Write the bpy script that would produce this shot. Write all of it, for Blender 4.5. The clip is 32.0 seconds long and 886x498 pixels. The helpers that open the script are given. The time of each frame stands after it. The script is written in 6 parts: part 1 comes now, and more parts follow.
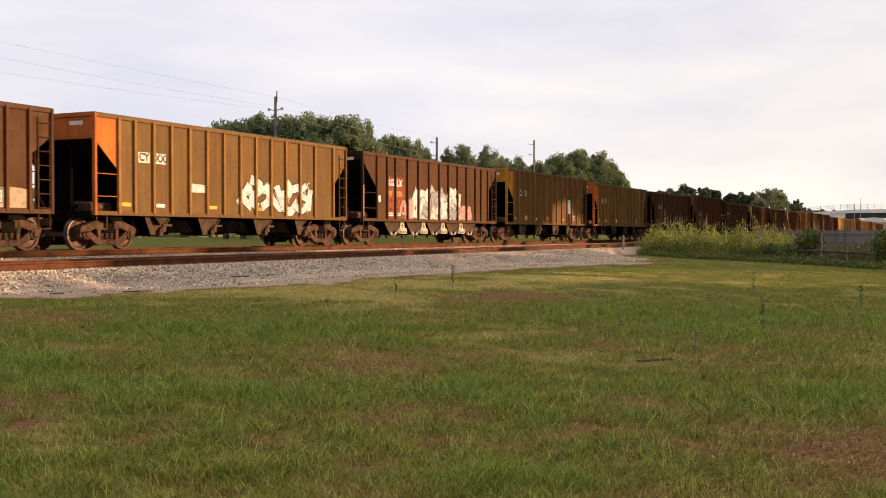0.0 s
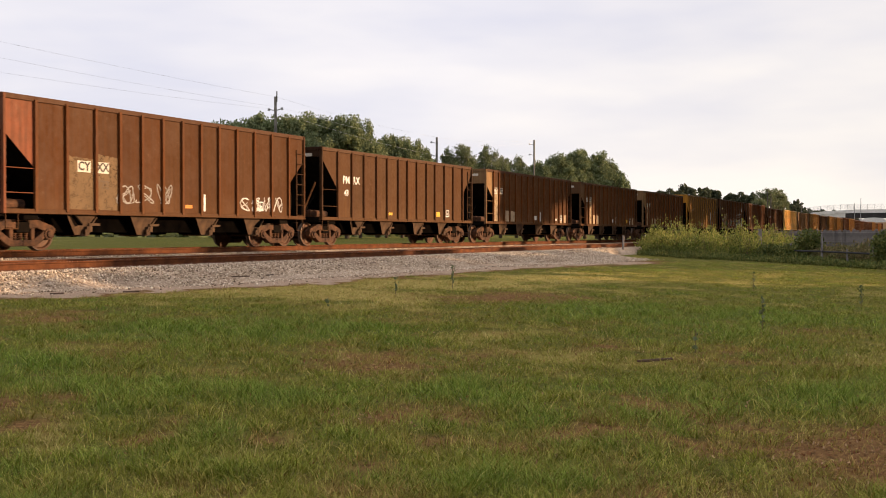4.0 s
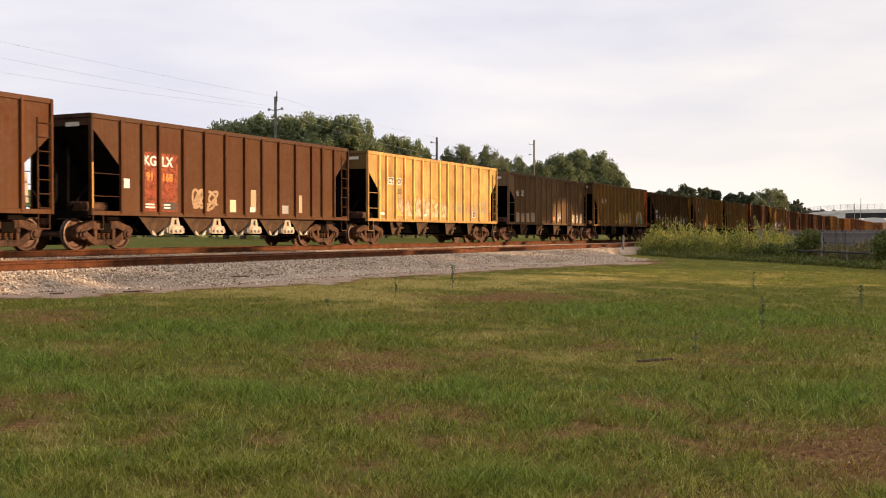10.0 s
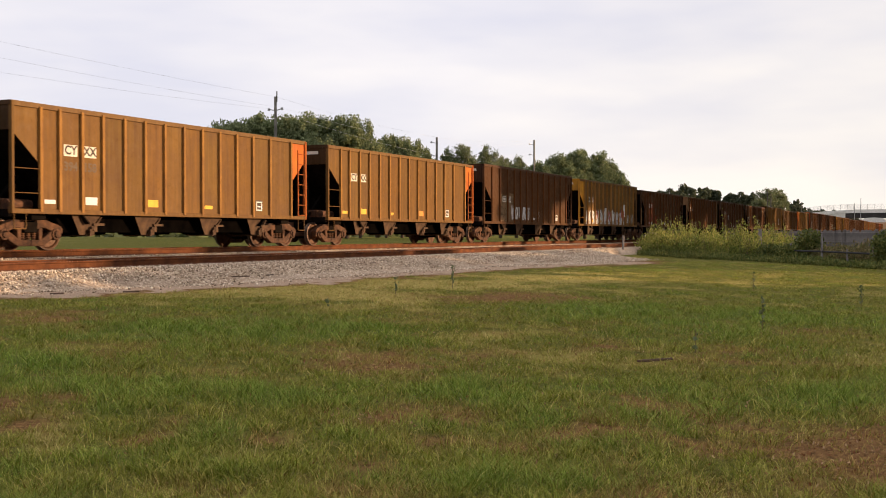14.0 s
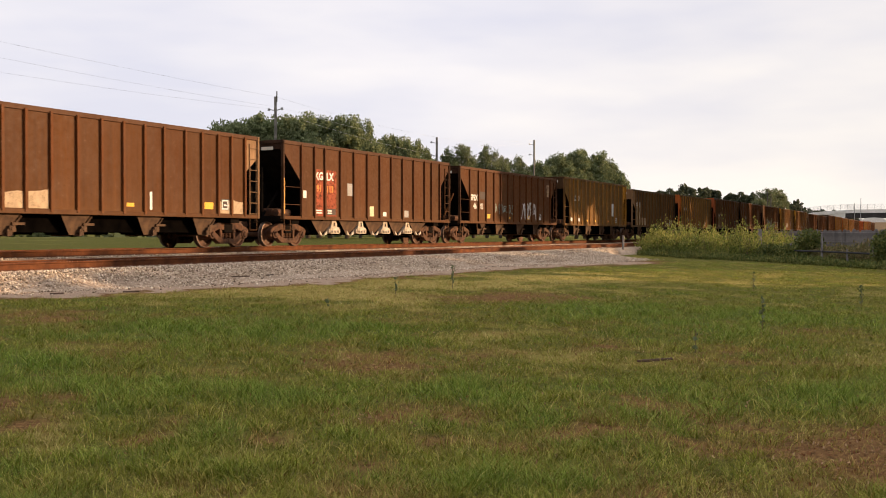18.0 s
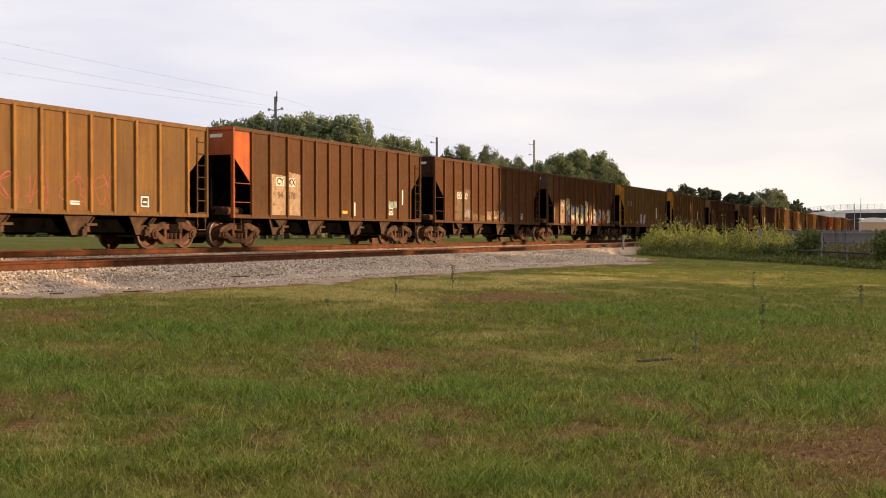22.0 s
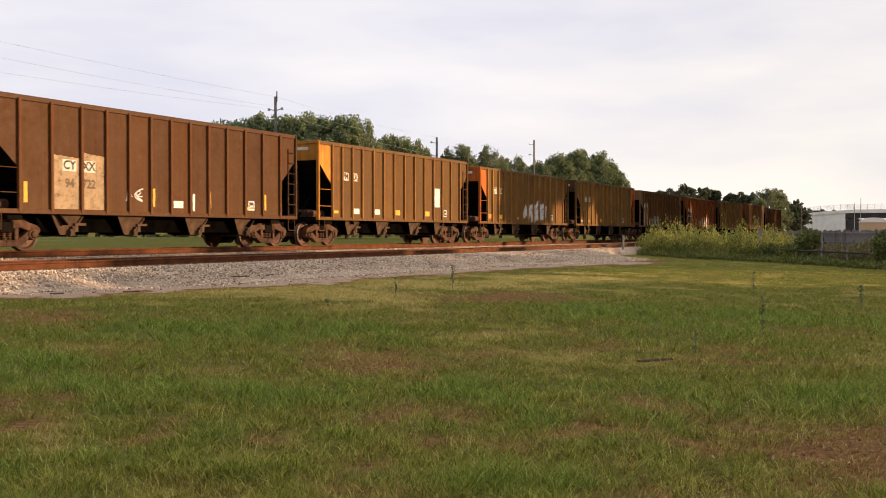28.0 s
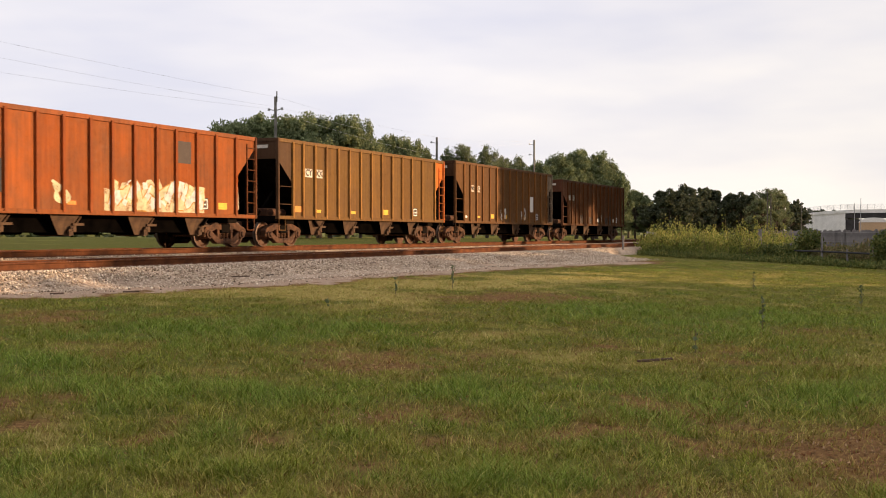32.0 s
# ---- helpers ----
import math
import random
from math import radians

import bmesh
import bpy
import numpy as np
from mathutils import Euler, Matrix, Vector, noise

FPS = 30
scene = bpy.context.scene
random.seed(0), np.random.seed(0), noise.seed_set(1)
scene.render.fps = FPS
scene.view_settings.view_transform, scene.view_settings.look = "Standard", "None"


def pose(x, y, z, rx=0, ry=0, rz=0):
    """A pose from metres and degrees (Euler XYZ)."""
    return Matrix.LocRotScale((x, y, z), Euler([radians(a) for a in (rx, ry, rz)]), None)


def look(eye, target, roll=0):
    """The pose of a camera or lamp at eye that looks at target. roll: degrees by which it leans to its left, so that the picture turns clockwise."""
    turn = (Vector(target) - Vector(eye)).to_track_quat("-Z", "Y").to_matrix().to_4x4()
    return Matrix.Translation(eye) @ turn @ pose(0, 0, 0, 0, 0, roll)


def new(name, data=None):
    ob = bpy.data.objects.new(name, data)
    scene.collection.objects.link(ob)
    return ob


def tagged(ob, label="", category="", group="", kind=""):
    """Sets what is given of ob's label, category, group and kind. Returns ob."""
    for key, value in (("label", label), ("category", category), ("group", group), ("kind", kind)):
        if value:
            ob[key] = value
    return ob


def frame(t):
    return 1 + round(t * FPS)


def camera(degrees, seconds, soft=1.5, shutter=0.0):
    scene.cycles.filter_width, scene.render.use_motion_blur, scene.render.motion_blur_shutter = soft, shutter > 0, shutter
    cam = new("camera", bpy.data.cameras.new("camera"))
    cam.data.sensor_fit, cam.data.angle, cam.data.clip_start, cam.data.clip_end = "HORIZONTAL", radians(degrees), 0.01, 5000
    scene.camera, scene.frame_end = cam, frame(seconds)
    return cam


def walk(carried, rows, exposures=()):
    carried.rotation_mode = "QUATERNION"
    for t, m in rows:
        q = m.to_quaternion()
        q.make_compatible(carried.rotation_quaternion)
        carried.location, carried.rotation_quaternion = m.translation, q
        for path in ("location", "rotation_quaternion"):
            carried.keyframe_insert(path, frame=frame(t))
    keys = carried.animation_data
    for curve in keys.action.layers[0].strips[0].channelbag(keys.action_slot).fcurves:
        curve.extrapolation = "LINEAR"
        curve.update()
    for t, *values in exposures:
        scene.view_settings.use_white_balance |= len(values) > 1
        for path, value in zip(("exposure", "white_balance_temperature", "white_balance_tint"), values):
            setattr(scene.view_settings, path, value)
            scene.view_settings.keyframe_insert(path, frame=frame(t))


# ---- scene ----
# The tracks run along +X; the camera stands at the origin, 1.5 m over the lawn.
cam = camera(45.6, 32.0, soft=0.95, shutter=0.08)
HEAD = radians(25.81)
CAM_POSE = look((0, 0, 1.5), (100 * math.cos(HEAD), 100 * math.sin(HEAD), 1.5 - 1.448))
walk(cam, [(0.0, CAM_POSE), (32.0, CAM_POSE)],
     exposures=[(0.0, 0.3), (10.2, 0.3), (10.5, 0.42), (10.8, 0.72), (11.0, 0.85), (11.2, 0.85), (11.6, 0.65), (12.0, 0.45), (12.4, 0.3), (32.0, 0.3)])

# ---- light ----
SUN_ELEVATION, SUN_SIDE = radians(10), radians(28)     # SUN_SIDE: turned from -Y towards +X
TO_SUN = Vector((math.sin(SUN_SIDE) * math.cos(SUN_ELEVATION), -math.cos(SUN_SIDE) * math.cos(SUN_ELEVATION), math.sin(SUN_ELEVATION)))
sun = new("sun", bpy.data.lights.new("sun", "SUN"))
sun.data.energy, sun.data.angle, sun.data.color = 6.1, radians(0.8), (1.0, 0.67, 0.39)
sun.matrix_world = look(TO_SUN * 100, (0, 0, 0))


def make_world():
    world = bpy.data.worlds.new("evening_sky")
    scene.world = world
    world.use_nodes = True
    nt = world.node_tree
    nt.nodes.clear()
    out = nt.nodes.new("ShaderNodeOutputWorld")
    back = nt.nodes.new("ShaderNodeBackground")
    sky = nt.nodes.new("ShaderNodeTexSky")
    sky.sky_type, sky.sun_disc = "NISHITA", False
    sky.sun_elevation, sky.sun_rotation = SUN_ELEVATION, math.pi - SUN_SIDE
    dim = nt.nodes.new("ShaderNodeMix")
    dim.data_type, dim.blend_type = "RGBA", "MULTIPLY"
    dim.inputs[0].default_value = 1.0
    dim.inputs[7].default_value = (0.1, 0.1, 0.1, 1)
    coord = nt.nodes.new("ShaderNodeTexCoord")
    mp = nt.nodes.new("ShaderNodeMapping")
    mp.inputs["Scale"].default_value = (1.2, 1.2, 5.0)
    mp.inputs["Rotation"].default_value = (0.1, 0.16, 0.4)
    noise_node = nt.nodes.new("ShaderNodeTexNoise")
    noise_node.inputs["Scale"].default_value = 2.2
    noise_node.inputs["Detail"].default_value = 4
    noise_node.inputs["Roughness"].default_value = 0.5
    ramp = nt.nodes.new("ShaderNodeValToRGB")
    e = ramp.color_ramp.elements
    e[0].position, e[0].color = 0.36, (0.675, 0.665, 0.755, 1)
    e[1].position, e[1].color = 0.62, (0.86, 0.815, 0.82, 1)
    mix = nt.nodes.new("ShaderNodeMix")
    mix.data_type = "RGBA"
    mix.inputs[0].default_value = 0.92
    ln = nt.links.new
    ln(coord.outputs["Generated"], mp.inputs["Vector"])
    ln(mp.outputs["Vector"], noise_node.inputs["Vector"])
    ln(noise_node.outputs["Fac"], ramp.inputs["Fac"])
    ln(sky.outputs["Color"], dim.inputs[6])
    ln(dim.outputs[2], mix.inputs[6])
    ln(ramp.outputs["Color"], mix.inputs[7])
    glow = nt.nodes.new("ShaderNodeVectorMath")
    glow.operation = "DOT_PRODUCT"
    glow.inputs[1].default_value = (0.93, -0.36, -0.35)
    warm = nt.nodes.new("ShaderNodeValToRGB")
    w = warm.color_ramp.elements
    w[0].position, w[0].color = 0.62, (1, 1, 1, 1)
    w[1].position, w[1].color = 0.97, (1.08, 1.04, 0.92, 1)
    tint = nt.nodes.new("ShaderNodeMix")
    tint.data_type, tint.blend_type = "RGBA", "MULTIPLY"
    tint.inputs[0].default_value = 1.0
    ln(coord.outputs["Generated"], glow.inputs[0])
    ln(glow.outputs["Value"], warm.inputs["Fac"])
    ln(mix.outputs[2], tint.inputs[6])
    ln(warm.outputs["Color"], tint.inputs[7])
    ln(tint.outputs[2], back.inputs["Color"])
    back.inputs["Strength"].default_value = 1.0
    ln(back.outputs["Background"], out.inputs["Surface"])


make_world()


# ---- materials ----
class Nodes:
    """A short way to write node materials."""

    def __init__(self, name, rough=0.8, metal=0.0, spec=0.3):
        self.mat = bpy.data.materials.new(name)
        self.mat.use_nodes = True
        self.nt = self.mat.node_tree
        self.bsdf = self.nt.nodes["Principled BSDF"]
        self.bsdf.inputs["Roughness"].default_value = rough
        self.bsdf.inputs["Metallic"].default_value = metal
        self.bsdf.inputs["Specular IOR Level"].default_value = spec
        self.co = self.nt.nodes.new("ShaderNodeTexCoord")

    def link(self, a, b):
        self.nt.links.new(a, b)

    def noise(self, scale, detail=4, rough=0.55, stretch=None, where="Object", shift=None):
        n = self.nt.nodes.new("ShaderNodeTexNoise")
        n.inputs["Scale"].default_value, n.inputs["Detail"].default_value, n.inputs["Roughness"].default_value = scale, detail, rough
        src = self.co.outputs[where]
        if shift is not None:
            add = self.nt.nodes.new("ShaderNodeVectorMath")
            add.operation = "MULTIPLY_ADD"
            comb = self.nt.nodes.new("ShaderNodeCombineXYZ")
            for i in range(3):
                self.link(shift, comb.inputs[i])
            self.link(comb.outputs[0], add.inputs[0])
            add.inputs[1].default_value = (37, 53, 71)
            self.link(src, add.inputs[2])
            src = add.outputs[0]
        if stretch:
            mp = self.nt.nodes.new("ShaderNodeMapping")
            mp.inputs["Scale"].default_value = stretch
            self.link(src, mp.inputs["Vector"])
            src = mp.outputs["Vector"]
        self.link(src, n.inputs["Vector"])
        return n.outputs["Fac"]

    def ramp(self, fac, *stops):
        r = self.nt.nodes.new("ShaderNodeValToRGB")
        el = r.color_ramp.elements
        while len(el) < len(stops):
            el.new(0.5)
        for q, (p, c) in zip(el, stops):
            q.position, q.color = p, (*c, 1) if isinstance(c, tuple) else (c, c, c, 1)
        self.link(fac, r.inputs["Fac"])
        return r.outputs["Color"]

    def scaled(self, value, k):
        n = self.nt.nodes.new("ShaderNodeMath")
        n.operation = "MULTIPLY"
        n.inputs[1].default_value = k
        self.link(value, n.inputs[0])
        return n.outputs[0]

    def mix(self, fac, a, b, blend="MIX"):
        m = self.nt.nodes.new("ShaderNodeMix")
        m.data_type, m.blend_type = "RGBA", blend
        for at, v in ((0, fac), (6, a), (7, b)):
            sock = m.inputs[at]
            if isinstance(v, (int, float)):
                sock.default_value = v if at == 0 else (v, v, v, 1)
            elif isinstance(v, tuple):
                sock.default_value = (*v, 1)
            else:
                self.link(v, sock)
        return m.outputs[2]

    def bump(self, height, strength=0.3, dist=0.02):
        b = self.nt.nodes.new("ShaderNodeBump")
        b.inputs["Strength"].default_value, b.inputs["Distance"].default_value = strength, dist
        self.link(height, b.inputs["Height"])
        self.link(b.outputs["Normal"], self.bsdf.inputs["Normal"])

    def done(self, colour):
        if isinstance(colour, tuple):
            self.bsdf.inputs["Base Color"].default_value = (*colour, 1)
        else:
            self.link(colour, self.bsdf.inputs["Base Color"])
        return self.mat


def mat_speckled(name, a, b, scale=6, rough=0.85, metal=0.0, spec=0.3, bump=0.2, fine=40):
    m = Nodes(name, rough, metal, spec)
    big, small = m.noise(scale), m.noise(fine, 2)
    col = m.mix(m.ramp(big, (0.35, 0.0), (0.65, 1.0)), a, b)
    col = m.mix(0.5, col, m.ramp(small, (0.3, 0.55), (0.7, 1.3)), "MULTIPLY")
    m.bump(small, bump, 0.01)
    return m.done(col)


def mat_paint():
    """Weathered hopper paint: the object's own colour under dust, vertical rust runs and scuffs."""
    m = Nodes("weathered_car_paint", 0.62, 0.0, 0.08)
    info = m.nt.nodes.new("ShaderNodeObjectInfo")
    rnd = info.outputs["Random"]
    runs = m.noise(1.6, 6, 0.65, (5.0, 5.0, 0.35), shift=rnd)
    patches = m.noise(1.1, 5, 0.6, shift=rnd)
    fine = m.noise(38, 3, 0.6)
    blotch = m.noise(6.5, 5, 0.7, shift=rnd)
    sides = m.noise(0.9, 3, 0.5, (9.0, 9.0, 0.25), shift=rnd)
    base = m.mix(0.3, info.outputs["Color"], m.ramp(sides, (0.3, 0.6), (0.7, 1.4)), "MULTIPLY")
    col = m.mix(m.ramp(patches, (0.4, 0.0), (0.7, 0.5)), base, (0.1, 0.05, 0.026))
    col = m.mix(m.ramp(runs, (0.46, 0.0), (0.75, 0.5)), col, (0.07, 0.035, 0.02))
    col = m.mix(m.ramp(blotch, (0.58, 0.0), (0.74, 0.28)), col, (0.05, 0.027, 0.018))
    col = m.mix(m.ramp(blotch, (0.24, 0.16), (0.38, 0.0)), col, (0.28, 0.17, 0.09))
    # a dusty band that lies along the lower side
    level = m.nt.nodes.new("ShaderNodeSeparateXYZ")
    m.link(m.co.outputs["Object"], level.inputs[0])
    edge = m.mix(0.12, level.outputs["Z"], m.ramp(runs, (0.3, 0.0), (0.7, 8.0)))
    col = m.mix(m.ramp(m.scaled(edge, 0.2), (0.22, 0.13), (0.44, 0.0)), col, (0.24, 0.13, 0.06))
    col = m.mix(0.25, col, m.ramp(fine, (0.25, 0.7), (0.75, 1.25)), "MULTIPLY")
    m.link(m.ramp(blotch, (0.3, 0.42), (0.7, 0.78)), m.bsdf.inputs["Roughness"])
    m.bump(patches, 0.35, 0.03)
    return m.done(col)


def wear_of(m, which="wear"):
    """How dry and worn the lawn is there, or how its colour leans, as laid down with the ground and the blades."""
    at = m.nt.nodes.new("ShaderNodeAttribute")
    at.attribute_name = which
    return at.outputs["Fac"]


def tamed(keep, *stops):
    """The same stops with only a part of their spread about the middle one."""
    mean = [sum(c[i] for _, c in stops) / len(stops) for i in range(3)]
    return [(p, tuple(mean[i] + keep * (c[i] - mean[i]) for i in range(3))) for p, c in stops]


def mat_grass_blade():
    m = Nodes("grass_blades", 0.6, 0, 0.06)
    geo = m.nt.nodes.new("ShaderNodeNewGeometry")
    isl = geo.outputs["Random Per Island"]
    green = m.ramp(isl, *tamed(0.9, (0.0, (0.11, 0.125, 0.014)), (0.4, (0.2, 0.225, 0.026)), (0.75, (0.33, 0.345, 0.05)), (1.0, (0.58, 0.45, 0.15))))
    lush = m.ramp(isl, *tamed(0.9, (0.0, (0.1, 0.15, 0.018)), (0.5, (0.19, 0.275, 0.036)), (0.85, (0.29, 0.385, 0.062)), (1.0, (0.46, 0.44, 0.12))))
    straw = m.ramp(isl, *tamed(0.9, (0.0, (0.3, 0.22, 0.06)), (0.35, (0.5, 0.38, 0.12)), (0.6, (0.3, 0.34, 0.055)), (1.0, (0.78, 0.6, 0.28))))
    dry = m.ramp(isl, (0.0, (0.13, 0.065, 0.022)), (0.3, (0.4, 0.225, 0.075)), (0.5, (0.15, 0.18, 0.024)), (0.8, (0.62, 0.4, 0.15)), (1.0, (0.32, 0.34, 0.05)))
    lean = wear_of(m, "tone")
    col = m.mix(m.ramp(lean, (0.2, 1.0), (0.46, 0.0)), green, lush)
    col = m.mix(m.ramp(lean, (0.56, 0.0), (0.86, 1.0)), col, straw)
    col = m.mix(m.ramp(wear_of(m), (0.34, 0.0), (0.68, 0.95)), col, dry)
    col = m.mix(0.7, col, m.ramp(m.noise(3.2, 4, 0.65), (0.32, 0.7), (0.68, 1.28)), "MULTIPLY")
    return m.done(col)


def mat_ground():
    m = Nodes("lawn_soil", 0.95, 0, 0.02)
    n3, n4 = m.noise(16, 5, 0.75), m.noise(55, 2, 0.6)
    fine = m.ramp(n3, (0.32, 0.0), (0.68, 1.0))
    green = m.mix(fine, (0.055, 0.055, 0.013), (0.21, 0.2, 0.042))
    soil = m.mix(fine, (0.07, 0.036, 0.015), (0.34, 0.19, 0.078))
    dirt = m.mix(fine, (0.36, 0.255, 0.18), (0.62, 0.465, 0.34))
    col = green
    lean = wear_of(m, "tone")
    col = m.mix(m.ramp(lean, (0.2, 0.8), (0.46, 0.0)), col, m.mix(fine, (0.04, 0.055, 0.012), (0.17, 0.215, 0.04)))
    col = m.mix(m.ramp(lean, (0.56, 0.0), (0.86, 0.9)), col, m.mix(fine, (0.25, 0.18, 0.045), (0.56, 0.44, 0.14)))
    col = m.mix(m.ramp(wear_of(m), (0.3, 0.0), (0.62, 1.0)), col, soil)
    col = m.mix(m.ramp(wear_of(m), (0.78, 0.0), (0.98, 0.9)), col, dirt)
    col = m.mix(m.ramp(n4, (0.62, 0.0), (0.72, 0.6)), col, (0.46, 0.29, 0.12))
    m.bump(n3, 0.7, 0.06)
    return m.done(col)


def mat_leaf(name, a, b, c):
    m = Nodes(name, 0.65, 0, 0.2)
    geo = m.nt.nodes.new("ShaderNodeNewGeometry")
    col = m.ramp(geo.outputs["Random Per Island"], (0.0, a), (0.5, b), (1.0, c))
    col = m.mix(0.6, col, m.ramp(m.noise(0.5, 2), (0.3, 0.7), (0.7, 1.25)), "MULTIPLY")
    m.done(col)
    # leaves let some of the light through
    thin, mixed = m.nt.nodes.new("ShaderNodeBsdfTranslucent"), m.nt.nodes.new("ShaderNodeMixShader")
    mixed.inputs[0].default_value = 0.35
    m.link(col, thin.inputs["Color"])
    m.link(m.bsdf.outputs[0], mixed.inputs[1])
    m.link(thin.outputs[0], mixed.inputs[2])
    m.link(mixed.outputs[0], m.nt.nodes["Material Output"].inputs["Surface"])
    return m.mat


PAINT = mat_paint()
# near-black that puts the deep shade under the cars into the colour
SHADE_BLACK = mat_speckled("belly_shade_black", (0.0015, 0.0013, 0.0012), (0.004, 0.0032, 0.0028), 3, 1.0, 0.0, 0.0)
# grimy steel, blackened further for the shade in the bays and under the cars
UNDER = mat_speckled("underframe_grime_and_shade", (0.004, 0.0032, 0.0028), (0.011, 0.008, 0.006), 3, 0.95, 0.0, 0.04)
DUST = mat_speckled("dusty_truck_steel", (0.034, 0.0145, 0.007), (0.112, 0.048, 0.021), 5, 0.8)
CHUTE = mat_speckled("dusty_chute_steel", (0.05, 0.025, 0.012), (0.115, 0.062, 0.03), 3, 0.8)
WHEEL = mat_speckled("worn_wheel_steel", (0.06, 0.025, 0.012), (0.12, 0.052, 0.024), 4, 0.6, 0.15)
TREAD = mat_speckled("bright_wheel_rim", (0.09, 0.06, 0.045), (0.16, 0.115, 0.09), 6, 0.45, 0.5)
PALE = mat_speckled("pale_door_gear", (0.34, 0.27, 0.19), (0.54, 0.46, 0.36), 5, 0.8)
RAIL_RUST = mat_speckled("rusty_rail", (0.078, 0.026, 0.009), (0.16, 0.054, 0.018), 2.5, 0.85, 0.0, 0.2, 0.3, 25)
RAIL_TOP = mat_speckled("worn_rail_head", (0.3, 0.2, 0.14), (0.42, 0.3, 0.22), 2, 0.4, 0.6)
TIE = mat_speckled("creosoted_tie", (0.09, 0.055, 0.035), (0.17, 0.11, 0.075), 4, 0.9)
WOOD = mat_speckled("weathered_pole_wood", (0.09, 0.085, 0.07), (0.17, 0.155, 0.125), 3, 0.9)
FENCE_WOOD = mat_speckled("grey_fence_board", (0.17, 0.155, 0.15), (0.27, 0.245, 0.235), 2, 0.9)
CONCRETE = mat_speckled("pale_concrete", (0.68, 0.66, 0.62), (0.8, 0.78, 0.74), 0.5, 0.9, 0, 0.2, 0.1, 8)
# dark girders; the colour also carries the shade under the deck
GIRDER_SHADE = mat_speckled("dark_girder_and_shade", (0.035, 0.033, 0.034), (0.06, 0.055, 0.055), 0.5, 0.9, 0, 0.2, 0.1, 8)
METAL_GREY = mat_speckled("galvanised_steel", (0.3, 0.3, 0.3), (0.4, 0.4, 0.41), 4, 0.5, 0.7)
WIRE = mat_speckled("wire_metal", (0.72, 0.72, 0.76), (0.82, 0.82, 0.84), 4, 0.5, 0.3)
BARK = mat_speckled("bark", (0.06, 0.045, 0.032), (0.13, 0.1, 0.075), 3, 0.95)
LEAF_OAK = mat_leaf("oak_leaves", (0.11, 0.138, 0.062), (0.165, 0.195, 0.088), (0.235, 0.262, 0.125))
# oak leaves again, with the distant trees' shade put into a darker green
LEAF_OAK_SHADED = mat_leaf("shaded_oak_leaves", (0.038, 0.048, 0.028), (0.068, 0.08, 0.044), (0.11, 0.12, 0.064))
LEAF_LIGHT = mat_leaf("light_leaves", (0.09, 0.11, 0.05), (0.15, 0.175, 0.08), (0.22, 0.235, 0.12))
LEAF_WEED = mat_leaf("weed_leaves", (0.09, 0.12, 0.026), (0.19, 0.23, 0.05), (0.36, 0.36, 0.075))
LEAF_FLOWER = mat_leaf("weed_flower_heads", (0.19, 0.21, 0.05), (0.32, 0.31, 0.075), (0.46, 0.41, 0.125))
LEAF_SCRUB = mat_leaf("scrub_leaves", (0.09, 0.1, 0.035), (0.19, 0.17, 0.065), (0.34, 0.25, 0.12))
LEAF_VERGE = mat_leaf("verge_leaves", (0.06, 0.085, 0.024), (0.13, 0.155, 0.04), (0.25, 0.24, 0.07))
LEAF_DRY = mat_leaf("dry_leaves", (0.16, 0.06, 0.025), (0.32, 0.15, 0.065), (0.55, 0.38, 0.22))
STALK = mat_leaf("dry_stalks", (0.12, 0.09, 0.05), (0.2, 0.15, 0.08), (0.26, 0.2, 0.11))
GRASS, GROUND = mat_grass_blade(), mat_ground()


def mat_ballast(name, stones):
    m = Nodes(name, 0.9, 0, 0.05)
    if stones:
        geo = m.nt.nodes.new("ShaderNodeNewGeometry")
        col = m.ramp(geo.outputs["Random Per Island"], (0.0, (0.15, 0.103, 0.068)), (0.35, (0.46, 0.355, 0.25)), (0.8, (0.7, 0.56, 0.41)), (1.0, (0.92, 0.81, 0.64)))
    else:
        v = m.nt.nodes.new("ShaderNodeTexVoronoi")
        v.inputs["Scale"].default_value = 16
        m.link(m.co.outputs["Object"], v.inputs["Vector"])
        col = m.mix(0.8, m.ramp(m.noise(0.7), (0.35, (0.36, 0.27, 0.19)), (0.65, (0.56, 0.43, 0.31))), m.ramp(v.outputs["Color"], (0.1, 0.12), (0.9, 0.88)), "SOFT_LIGHT")
        m.bump(v.outputs["Distance"], 0.8, 0.05)
    rust = m.ramp(m.noise(0.5, 3), (0.5, 0.0), (0.75, 0.35))
    return m.done(m.mix(rust, col, (0.26, 0.14, 0.08)))


STONE, BALLAST = mat_ballast("ballast_stones", True), mat_ballast("ballast_bed", False)


def mat_spray(name, colour, low, rough=0.75):
    """Paint that has worn thin in places, so that what lies under it shows."""
    m = Nodes(name, rough, 0, 0.2)
    wear_noise, mist = m.noise(5.0, 6, 0.75), m.noise(45, 2, 0.6)
    col = m.mix(m.ramp(m.noise(2.2, 3), (0.35, 0.0), (0.65, 0.6)), colour, tuple(c * 0.62 for c in colour))
    m.link(m.ramp(m.mix(0.3, wear_noise, mist), (0.36, low), (0.52, 1.0)), m.bsdf.inputs["Alpha"])
    return m.done(col)


def mat_plain(name, colour, rough=0.7):
    return mat_speckled(name, colour, tuple(c * 0.82 for c in colour), 3, rough, 0, 0.3, 0.05, 30)


